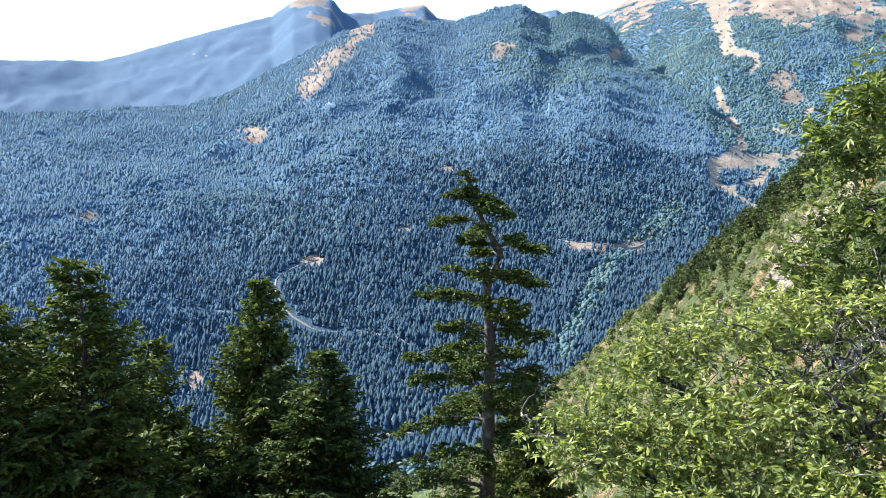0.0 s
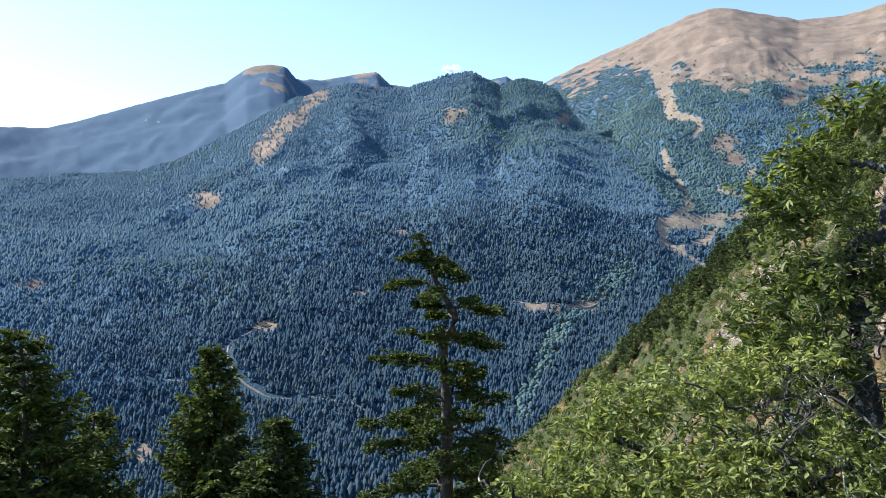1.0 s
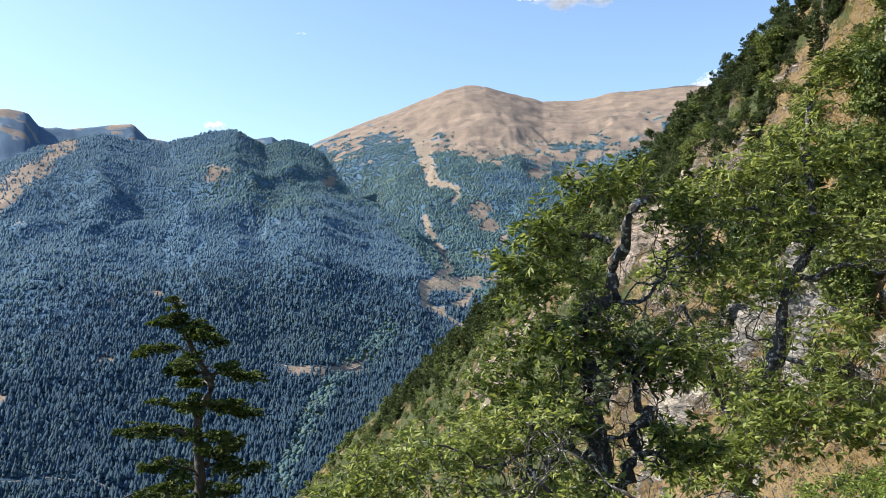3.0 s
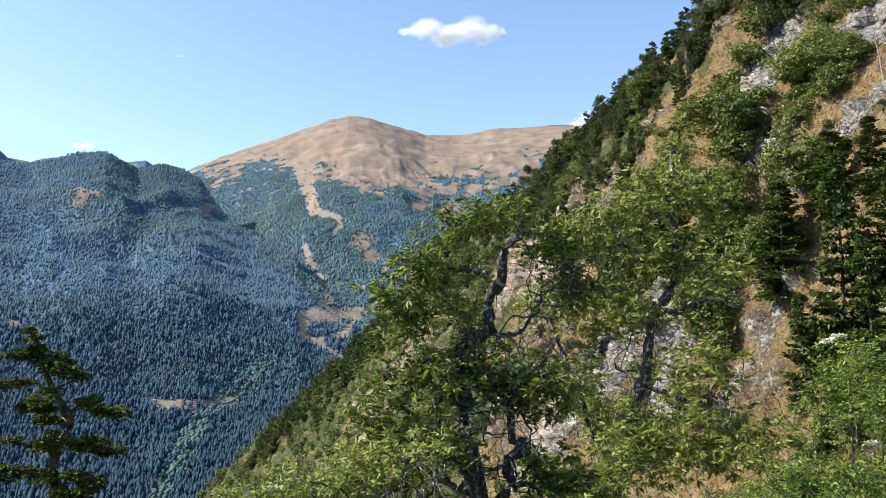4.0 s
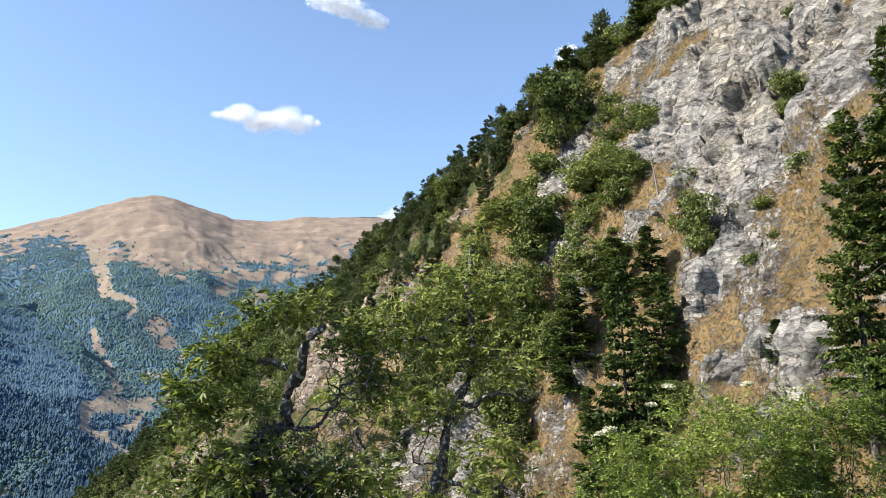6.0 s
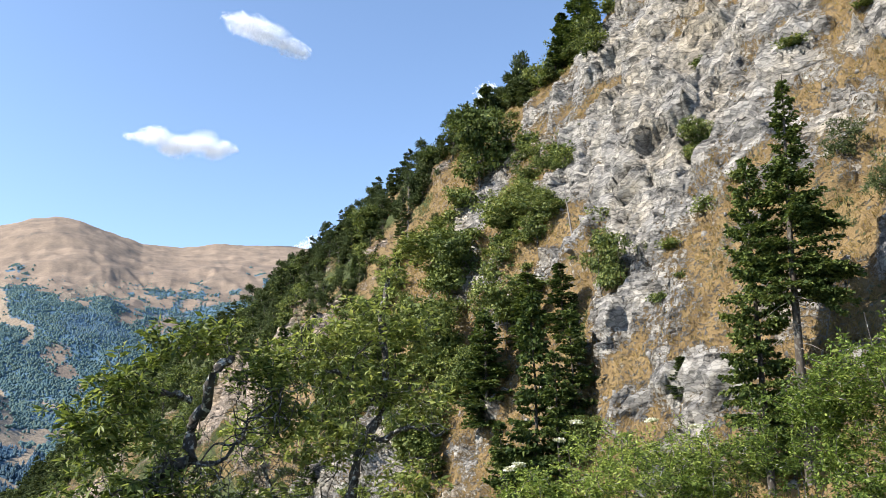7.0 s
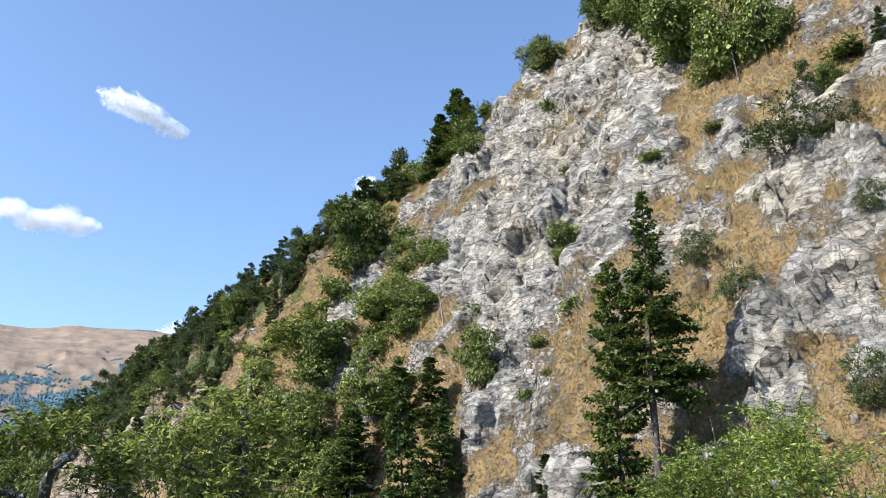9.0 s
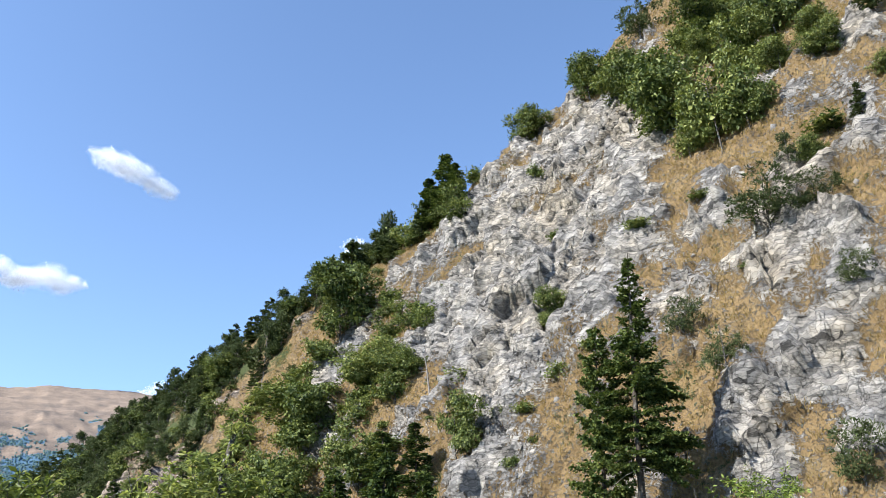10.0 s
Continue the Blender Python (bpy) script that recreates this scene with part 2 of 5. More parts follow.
def make_cloud_mat():
    m, t, n, l, p = shader("cloud_white")
    p.inputs["Base Color"].default_value = (0.97, 0.97, 0.98, 1)
    p.inputs["Roughness"].default_value = 1.0
    p.inputs["Specular IOR Level"].default_value = 0.0
    tl = n.new("ShaderNodeBsdfTranslucent")
    tl.inputs["Color"].default_value = (0.95, 0.95, 0.96, 1)
    half = n.new("ShaderNodeMixShader")
    half.inputs[0].default_value = 0.6
    l.new(p.outputs[0], half.inputs[1])
    l.new(tl.outputs[0], half.inputs[2])
    l.new(half.outputs[0], n["Material Output"].inputs["Surface"])
    return m


M_CLOUD = make_cloud_mat()


# ---- numeric helpers ----
RNG = np.random.default_rng(7)


def lattice(ix, iy, iz, seed):
    h = (ix * 374761393 + iy * 668265263 + iz * 2147483647 + seed * 974634777) & 0xFFFFFFFF
    h = ((h ^ (h >> 13)) * 1274126177) & 0xFFFFFFFF
    h = (h ^ (h >> 16)) & 0xFFFFFFFF
    return h.astype(np.float64) / 4294967295.0


def vnoise(x, y, z=0.0, seed=0):
    """Smooth value noise, 0 to 1, on arrays."""
    x, y, z = np.broadcast_arrays(np.asarray(x, float), np.asarray(y, float), np.asarray(z, float))
    fx, fy, fz = np.floor(x), np.floor(y), np.floor(z)
    ix, iy, iz = fx.astype(np.int64), fy.astype(np.int64), fz.astype(np.int64)
    u, v, w = x - fx, y - fy, z - fz
    u, v, w = (a * a * (3 - 2 * a) for a in (u, v, w))
    out = 0.0
    for dx in (0, 1):
        for dy in (0, 1):
            for dz in (0, 1):
                k = (u if dx else 1 - u) * (v if dy else 1 - v) * (w if dz else 1 - w)
                out = out + k * lattice(ix + dx, iy + dy, iz + dz, seed)
    return out


def fbm(x, y, z=0.0, octaves=5, seed=0, gain=0.5):
    out, amp, tot, f = 0.0, 1.0, 0.0, 1.0
    for o in range(octaves):
        out = out + amp * vnoise(x * f, y * f, z * f, seed + o * 17)
        tot += amp
        amp *= gain
        f *= 2.03
    return out / tot


def ridged(x, y, z=0.0, octaves=5, seed=0, gain=0.55):
    out, amp, tot, f = 0.0, 1.0, 0.0, 1.0
    for o in range(octaves):
        out = out + amp * (1 - np.abs(2 * vnoise(x * f, y * f, z * f, seed + o * 13) - 1))
        tot += amp
        amp *= gain
        f *= 2.1
    return out / tot


def mesh_of(name, verts, faces, material, smooth=False):
    """A mesh from arrays: verts (n, 3) and faces (m, 3) or (m, 4)."""
    verts, faces = np.asarray(verts, np.float32), np.asarray(faces, np.int32)
    k = faces.shape[1]
    me = bpy.data.meshes.new(name)
    me.vertices.add(len(verts))
    me.vertices.foreach_set("co", verts.ravel())
    me.loops.add(faces.size)
    me.loops.foreach_set("vertex_index", faces.ravel())
    me.polygons.add(len(faces))
    me.polygons.foreach_set("loop_start", np.arange(0, faces.size, k, dtype=np.int32))
    if smooth:
        me.polygons.foreach_set("use_smooth", np.ones(len(faces), bool))
    me.update(calc_edges=True)
    me.materials.append(material)
    return me


def part(name, me, parent, label=""):
    ob = new(name, me)
    ob.parent = parent
    return tagged(ob, label) if label else ob


def grid_faces(rows, cols):
    i = np.arange(rows - 1)[:, None] * cols + np.arange(cols - 1)[None, :]
    return np.stack([i, i + 1, i + cols + 1, i + cols], -1).reshape(-1, 4)


def put_attr(me, name, values):
    a = me.attributes.new(name, "FLOAT", "POINT")
    a.data.foreach_set("value", np.clip(np.asarray(values, np.float32).ravel(), 0, 1))


def smoothstep(a, b, x):
    t = np.clip((x - a) / (b - a), 0, 1)
    return t * t * (3 - 2 * t)


# ---- the lie of the land, seen from the lookout: bearing, distance, rise of the skyline ----
MAIN = np.array([(-180, 2500, 2), (-60, 2500, 2), (-28, 2450, 4.0), (-23, 2450, 4.4), (-17.6, 2500, 5.0), (-15.2, 2520, 6.0), (-12.6, 2550, 7.5), (-9.1, 2600, 9.4), (-7.2, 2660, 10.6),
                 (-5, 2700, 11.2), (-3.2, 2700, 11.6), (-0.8, 2720, 11.3), (0.8, 2740, 11.2), (1.8, 2750, 11.6), (3.6, 2760, 12.1),
                 (5.4, 2800, 12.4), (6.4, 2820, 11.9), (7.4, 2850, 11.4), (9.2, 2900, 11.8), (10.4, 2900, 11.5), (11.4, 2850, 10.9),
                 (14.8, 2450, 5.6), (18, 2150, 2.7), (18.7, 2050, 1.1), (21.1, 1850, -1.8), (26, 1700, -4), (60, 1700, -8), (180, 1700, -8)])
FAR = np.array([(-180, 4200, 7), (-60, 4200, 7), (-28.5, 4200, 7.8), (-23, 4200, 8.1), (-21.7, 4200, 8.4), (-18.3, 4200, 9.6), (-14.4, 4200, 10.8),
                (-11.8, 4200, 11.5), (-10.4, 4200, 12.5), (-8.9, 4200, 12.9), (-7.7, 4200, 12.7), (-7, 4250, 11.9), (-4.8, 4300, 11.9),
                (-2.4, 4300, 12.3), (-1.3, 4300, 12.4), (-0.4, 4300, 11.6), (3, 4300, 11.0), (6.8, 4350, 11.9), (7.9, 4350, 12.1), (9, 4350, 11.4),
                (14, 4350, 8), (60, 4300, 3), (180, 4300, 5)])
BALD = np.array([(-180, 4300, 2), (3, 4300, 5), (7, 4300, 9.5), (9.5, 4300, 10.9), (11.2, 4300, 11.8), (14.3, 4300, 13.1), (18.1, 4300, 14.4),
                 (20.4, 4300, 15.3), (21.7, 4300, 15.6), (23.2, 4300, 15.5), (24.9, 4300, 15.0), (27.3, 4350, 14.4), (29.8, 4350, 14.3),
                 (32.7, 4350, 14.7), (37, 4350, 14.7), (45, 4300, 14), (60, 4300, 12), (180, 4300, 4)])
STREAM = np.array([(-180, 850, -17), (-60, 850, -17), (-4, 760, -18), (6, 820, -16.5), (12, 900, -13), (20, 1100, -8.5), (30, 1200, -6.5),
                   (60, 1200, -6), (180, 1200, -6)])


def crest(table, b):
    d = np.interp(b, table[:, 0], table[:, 1])
    return d, EYE + d * np.tan(np.radians(np.interp(b, table[:, 0], table[:, 2])))


def land(x, y):
    """Height of the ground sheet at plan places (arrays)."""
    r = np.hypot(x, y) + 1e-6
    b = np.degrees(np.arctan2(x, y))
    rs, zs = crest(STREAM, b)
    wig = fbm(x / 420, y / 420, 0, 4, 5) - 0.5
    gully = ridged(x / 520 + wig, y / 900, 0, 4, 11) - 0.62
    near = np.where(r < 3, 0, -0.6 * (r - 3))
    near = np.maximum(near, zs + 6 * wig)
    # main forested mountain
    rc, zc = crest(MAIN, b)
    s = (r - rs) / (rc - rs)
    hump = np.clip(4 * s * (1 - s), 0, 1)
    a = zs + (zc - zs) * np.clip(s, 0, 1) ** 1.12 + hump * (gully * 130 + wig * 60)
    a = np.where(s > 1, zc - (r - rc) * 0.6, a)
    # ridge far behind
    rf, zf = crest(FAR, b)
    fbk = zf - np.abs(rf - r) * 0.5 + np.clip(np.abs(rf - r) / 600, 0, 1) * gully * 45
    fbk = fbk + np.clip(np.abs(rf - r) / 250, 0, 1) * (fbm(x / 160, y / 160, 0, 4, 23) - 0.5) * 40
    # bald mountain
    rb, zb = crest(BALD, b)
    u = np.clip((r - 1450) / (rb - 1450), 0, 1)
    broad = sum(crest(BALD, b + k)[1] for k in (-3.2, -1.8, -0.6, 0.6, 1.8, 3.2)) / 6
    zb = broad + (zb - broad) * smoothstep(0.72, 1.0, u)
    c = -150 + (zb + 150) * u ** 1.04 + np.clip(4 * u * (1 - u), 0, 1) * (gully * 120 + wig * 85)
    c = np.where(r > rb, zb - (r - rb) * 0.5, c)
    c = np.where(r < 1450, -150 - (1450 - r) * 0.5, c)
    gap = np.clip(1 - np.abs(a - c) / 300, 0, 1)
    far = np.maximum(np.maximum(a, c) + gap * gap * 85 * np.clip((3000 - r) / 500, 0, 1), fbk)
    which = np.where(c >= np.maximum(a, fbk), 2, np.where(fbk > a, 1, 0))
    z = np.where(r < rs, near, np.maximum(far, zs + 6 * wig))
    return np.maximum(z, -420), which, r, b, s, u


def sight(bearing, rise, start=500.0):
    """The place on the far slopes that the lookout sees at a bearing and rise."""
    rr = np.arange(start, 4400, 6.0)
    x, y = rr * math.sin(radians(bearing)), rr * math.cos(radians(bearing))
    z = land(x, y)[0]
    k = int(np.argmax(np.degrees(np.arctan2(z - EYE, rr)) >= rise))
    return Vector((x[k], y[k], z[k]))


def blobs(b, e, spots):
    out = np.zeros_like(b)
    for cb, ce, wb, we in spots:
        out = np.maximum(out, 1.0 - np.sqrt(((b - cb) / wb) ** 2 + ((e - ce) / we) ** 2) * 0.5)
    return out


def along(b, e, line, width):
    """Nearness, 0 to 1, to a line of bearings and rises."""
    best = np.full(b.shape, 1e9)
    for (b0, e0), (b1, e1) in zip(line[:-1], line[1:]):
        db, de = b1 - b0, e1 - e0
        k = np.clip(((b - b0) * db + (e - e0) * de) / (db * db + de * de), 0, 1)
        best = np.minimum(best, np.hypot(b - b0 - k * db, e - e0 - k * de))
    return np.clip(1.0 - 0.5 * best / width, 0, 1)


# stream beds and scree: bearing, rise, half width in degrees
RAVINE = [[(21.6, -1.8, 0.24), (19.9, -0.6, 0.30), (18.7, 0.3, 0.36), (18.5, 1.4, 0.30), (20.4, 2.6, 0.24), (20.0, 3.6, 0.34), (19.0, 5.4, 0.28), (18.7, 6.3, 0.20)],
          [(20.7, 7.4, 0.14), (21.1, 7.9, 0.16), (21.0, 8.4, 0.20), (19.3, 9.0, 0.34), (18.9, 10.3, 0.42), (18.1, 11.8, 0.7)],
          [(18.6, 1.5, 0.34), (20.5, 1.6, 0.42), (22.5, 1.9, 0.32), (24.5, 2.2, 0.28)],
          [(19.6, -0.2, 0.3), (21.4, 0.2, 0.16), (22.3, 1.4, 0.16)],
          [(22.6, 10.3, 0.16), (23.6, 10.8, 0.24), (24.6, 11.4, 0.2)]]


def cover(x, y, z, which, r, b):
    """Dry grass, scree and green of the land, 0 to 1."""
    e = np.degrees(np.arctan2(z - EYE, r))
    n1 = fbm(x / 260, y / 260, 0, 5, 31)
    n2 = fbm(x / 90, y / 90, 0, 4, 41)
    n3 = fbm(x / 34, y / 34, 0, 3, 47)
    treeline = np.interp(b, [8, 11.2, 12.5, 13.6, 14.7, 17.3, 17.9, 18.8, 19.5, 20.3, 21.4, 21.9, 22.6, 23.3, 24.6, 25.6, 27.1, 28, 33, 40], [12.5, 11.7, 11.0, 11.2, 12.0, 12.1, 11.6, 10.1, 11.3, 11.6, 10.4, 9.9, 10.4, 10.1, 10.7, 10.5, 9.8, 10.6, 11.2, 11.6])
    grass = np.where(which == 2, smoothstep(-0.6, 0.6, e - treeline + (n1 - 0.5) * 2.5 + (n2 - 0.5) * 3 + (n3 - 0.5) * 4), 0.0)
    grass = np.where(which == 1, np.maximum(grass, smoothstep(10.5, 12.8, e + (n2 - 0.5) * 5) * 0.62), grass)
    spots = [(23.4, 3.3, 1.3, 0.4), (24.3, 4.6, 0.5, 0.7), (22.8, 6.6, 0.8, 0.8), (23.4, 5.9, 0.9, 0.7), (26.6, 9.4, 0.9, 0.5), (29.2, 9.0, 1.3, 0.7), (30.8, 10.5, 1.0, 0.5), (20.9, 1.5, 1.6, 0.4),
             (12.0, 9.0, 0.5, 0.4), (4.0, 9.3, 0.9, 0.55), (-9.4, -5.3, 1.0, 0.4), (-2.6, 0.6, 0.5, 0.35), (0.2, 1.2, 0.6, 0.35), (1.6, 0.6, 0.5, 0.3), (-23.7, -2.0, 1.4, 0.5), (-13.1, 3.6, 0.9, 0.7),
             (-2.6, -3.2, 0.5, 0.3), (13.2, -4.2, 1.3, 0.4), (10.8, -4.3, 1.3, 0.3), (-17.5, -13.2, 1.0, 0.9)]
    grass = np.maximum(grass, np.where(r > 600, blobs(b, e, spots) + (n2 - 0.5) * 0.9 + (n3 - 0.5) * 0.7, 0))
    strip = along(b, e, [(-9.6, 6.8), (-8.2, 8.2), (-6.6, 9.6), (-5.2, 10.8)], 0.55)
    grass = np.where(which == 0, np.maximum(grass, strip + 0.06 + (n2 - 0.5) * 0.7 + (n3 - 0.5) * 0.6), grass)
    far = r > 1200
    beds = np.zeros_like(b)
    for line in RAVINE:
        for p0, p1 in zip(line[:-1], line[1:]):
            beds = np.maximum(beds, along(b, e, [p0[:2], p1[:2]], (p0[2] + p1[2]) / 2))
    scree = np.where(far, beds + (n2 - 0.5) * 0.8 + (n3 - 0.5) * 0.8, 0)
    scree = np.maximum(scree, np.where((r > 300) & (r < 760), blobs(b, e, [(5.6, -20.0, 2.0, 0.8)]) + (n2 - 0.5) * 0.3, 0))
    green = np.where(r > 500, along(b, e, [(16.0, -1.7), (13.2, -4.0), (11.4, -6.0), (9.8, -9.0), (8.6, -11.6)], 0.6) + (n1 - 0.5), 0)
    green = np.maximum(green, np.where(r < 700, 0.7, 0.0))
    return np.clip(grass, 0, 1), np.clip(scree, 0, 1), np.clip(green, 0, 1), e


def build_ground():
    bb = np.concatenate([np.arange(-180, -34, 3.0), np.arange(-34, 6, 0.2), np.arange(6, 34, 0.1), np.arange(34, 42, 0.2), np.arange(42, 181, 3.0)])
    rr = np.concatenate([[0.0, 1.5], np.geomspace(3, 700, 45), np.arange(716, 3100, 19), np.arange(3100, 4900, 30)])
    B, R = np.meshgrid(np.radians(bb), rr)
    x, y = R * np.sin(B), R * np.cos(B)
    z, which, r, b, s, u = land(x, y)
    z = z + np.where(which == 2, (ridged(x / 330 + 0.4 * y / 330, y / 420, 0, 5, 77) - 0.62) * np.clip((r - 1500) / 800, 0, 1) * np.clip((4250 - r) / 500, 0, 1) * 28, 0)
    z = z + np.where(r > 700, (fbm(x / 60, y / 60, 0, 4, 71) - 0.5) * 14, (fbm(x / 5, y / 5, 0, 4, 72) - 0.5) * np.clip((r - 3) / 10, 0, 1) * 1.5)
    me = mesh_of("ground", np.stack([x, y, z], -1).reshape(-1, 3), grid_faces(*x.shape)[:, ::-1], M_GROUND, True)
    g, sc, gr, e = cover(x, y, z, which, r, b)
    put_attr(me, "grass", g)
    put_attr(me, "scree", sc)
    put_attr(me, "green", gr)
    # nearer ground with less painted haze, reaching less far on the sunward left
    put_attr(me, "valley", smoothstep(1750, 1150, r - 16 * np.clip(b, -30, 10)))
    # far ridge takes the painted haze, apart from its dry grass
    put_attr(me, "ridge_haze", np.where((which == 1) & (g < 0.5), 1.0, 0.0))
    return tagged(new("ground", me), "mountain valley ground with forest floor, dry grass and scree", "ground", kind="structure")


build_ground()

# ---- the rocky spur beside the lookout ----
SLOPE = 1.7


def foot(y):
    return 47.3 + 0.273 * y - 4e-4 * np.maximum(0, y - 120) ** 2


CREST_Y = np.array([-95, -34.8, -9.6, 9.7, 25.7, 32.4, 36.2, 37.8, 45.3, 48.9, 51.7, 57.7, 62.2, 69.6, 77.6, 87.4, 97.6, 115.3, 129.3, 144.5, 165.3, 199.2, 229.0, 247.9, 264.8, 291.8, 342.0, 381.3, 433.4, 560])
CREST_Z = np.array([94.9, 99.9, 111.2, 105.8, 98.6, 87.5, 81.0, 78.3, 79.7, 75.0, 71.0, 63.6, 61.4, 61.0, 60.1, 57.6, 55.0, 51.8, 47.0, 43.0, 36.9, 32.4, 20.5, 9.2, -2.9, -14.7, -39.5, -64.5, -104.4, -194.4])


def cliff_xy(y, z):
    return foot(y) + (z - EYE) / SLOPE


def blocks(y, z, size, seed):
    """Broken-block relief: every cell has its own height and tilt."""
    py, pz = y / size, z / size
    iy, iz = np.floor(py).astype(np.int64), np.floor(pz).astype(np.int64)
    best, out = np.full(y.shape, 1e9), np.zeros(y.shape)
    for a in (-1, 0, 1):
        for b in (-1, 0, 1):
            cy, cz = iy + a, iz + b
            k = np.zeros_like(cy)
            dy, dz = py - cy - lattice(cy, cz, k, seed), pz - cz - lattice(cy, cz, k, seed + 1)
            d = dy * dy + dz * dz
            h = lattice(cy, cz, k, seed + 2) - 0.5 + 1.1 * (lattice(cy, cz, k, seed + 3) - 0.5) * dy + 1.1 * (lattice(cy, cz, k, seed + 4) - 0.65) * dz
            near = d < best
            best, out = np.where(near, d, best), np.where(near, h, out)
    return out


def relief(y, z):
    """How far the face stands out (metres, towards the lookout)."""
    x = cliff_xy(y, z)
    broad = (fbm(y / 26, z / 26, x / 26, 3, 6) - 0.5) * 4
    warp = fbm(y / 9, z / 9, 0, 3, 19)
    ribs = (ridged(y / 8 + z / 30 + warp, z / 22, 0, 5, 8, 0.6) - 0.6) * 3.6
    wy, wz = y + fbm(y / 4, z / 4, 0, 3, 28) * 4, z + fbm(y / 4, z / 4, 0, 3, 29) * 4
    ty, tz = 0.85 * wy - 0.5 * wz, 0.5 * wy + 0.85 * wz
    beds = blocks(ty, tz * 0.6, 6.0, 100) * 1.5 + blocks(ty, tz * 0.7, 2.4, 110) * 1.5 + blocks(ty, tz, 1.1, 120) * 0.8
    return broad, ribs, beds


def rocky(y, z):
    """1 on bare rock, 0 on grass."""
    n = fbm(y / 11, z / 11, 0, 5, 51) - 0.5
    out = np.zeros_like(y)
    for cy, cz, wy, wz in ROCKS:
        out = np.maximum(out, 1.15 - 0.65 * np.sqrt(((y - cy) / wy) ** 2 + ((z - cz) / wz) ** 2))
    out = out + np.where(y < 55, 0.06, 0.0)
    ledge = ridged((z + 0.3 * y) / 7, y / 16, 0, 4, 61) - 0.58
    n2 = fbm(y / 3.2, z / 3.2, 0, 4, 53) - 0.5
    return np.clip(out + n * 1.5 + n2 * np.where(y < 50, 1.7, np.where(y < 85, 1.3, 0.7)) + ledge * 1.2, 0, 1)


def spur(b, e):
    """The place on the spur's mean face at a bearing and rise from the lookout."""
    d = heading(b, e)
    lo = 20.0
    for k in range(4000):
        q = d * lo
        if q.x >= cliff_xy(q.y, q.z + EYE):
            break
        lo += 0.25
    return Vector((q.x, q.y, q.z + EYE))


ROCKS = []
for b0, e0, wy0, wz0 in ((66, 25, 13, 20), (61.5, 27, 6, 9), (70, 31, 9, 14), (73.0, 25, 7, 11), (64, 17, 5, 7), (76.6, 20, 3, 5), (80, 26, 3.5, 4),
                         (85.4, 15, 2.5, 4), (88, 11, 2.5, 4), (82, 9, 2, 3), (79, 4, 3, 2), (58.5, 14, 3, 4), (51.5, 17.5, 4, 4), (57, 18.5, 3, 3), (35, 2.0, 12, 8), (34.5, 4, 26, 13), (35.5, 3, 14, 7), (83, 22, 2.5, 3), (88.5, 21, 1.6, 4), (87, 28, 2, 3), (80.5, 13, 2, 2.5),
                         (24, -4, 15, 12), (36, -6, 14, 7), (45, 2, 5, 7), (52, 6, 4, 6), (91, 31, 2.4, 5), (93, 35, 2, 4), (62, 9, 3, 4)):
    q0 = spur(b0, e0)
    ROCKS.append((q0.y, q0.z, wy0, wz0))


def face_point(y, z):
    y, z = np.asarray(y, float), np.asarray(z, float)
    zc = np.interp(y, CREST_Y, CREST_Z)
    over = np.maximum(z - zc, 0)
    zz = np.minimum(z, zc)
    x = cliff_xy(y, zz)
    broad, ribs, beds = relief(y, zz)
    rk = rocky(y, zz)
    out = broad + (0.35 + 0.65 * rk) * ribs + (0.15 + 0.85 * rk) * beds + rk * 1.2
    out = out * np.clip((zc + 12 - zz) / 20, 0.25, 1)
    bend = over / 6.0
    nx, nz = -0.862, 0.507
    px = x + out * nx + over * 0.9
    pz = zz + out * nz - over * np.clip(bend, 0, 1) * 0.9 + over * 0.15 * (1 - np.clip(bend, 0, 1))
    return np.stack([px, y, pz], -1), rk


def build_spur():
    ys = np.concatenate([np.arange(-90, -14, 2.0), np.arange(-14, 85, 0.32), np.arange(85, 160, 0.7), np.arange(160, 560, 2.0)])
    k = np.concatenate([np.linspace(0, 0.28, 40)[:-1], np.linspace(0.28, 1.0, 350)])
    zc = np.interp(ys, CREST_Y, CREST_Z)
    lowest = np.minimum(-60, zc - 160)
    Z = lowest[None, :] + k[:, None] * (zc - lowest)[None, :]
    Z = np.concatenate([Z, zc[None, :] + np.array([1, 2, 3.5, 5, 8, 14, 24, 45, 90])[:, None]])
    Y = np.broadcast_to(ys[None, :], Z.shape)
    v, rk = face_point(Y, Z)
    me = mesh_of("hillside", v.reshape(-1, 3), grid_faces(*Y.shape)[:, ::-1], M_CLIFF, False)
    put_attr(me, "rock", np.maximum(rk, 0.35))
    put_attr(me, "warm", smoothstep(74, 104, Y + (fbm(Y / 15, Z / 15, 0, 3, 87) - 0.5) * 30))
    g = np.clip(smoothstep(76, 125, Y) * 0.72 + fbm(Y / 5, Z / 5, 0, 5, 91) * 1.6 - 0.82, 0, 1) * (1 - rk)
    put_attr(me, "green", g * 1.4)
    return tagged(new("hillside", me), "steep grey limestone hillside with dry golden grass ledges", "cliff", kind="structure")


build_spur()


# ---- builders for plants ----
def unit(v):
    v = np.asarray(v, float)
    return v / (np.linalg.norm(v, axis=-1, keepdims=True) + 1e-9)


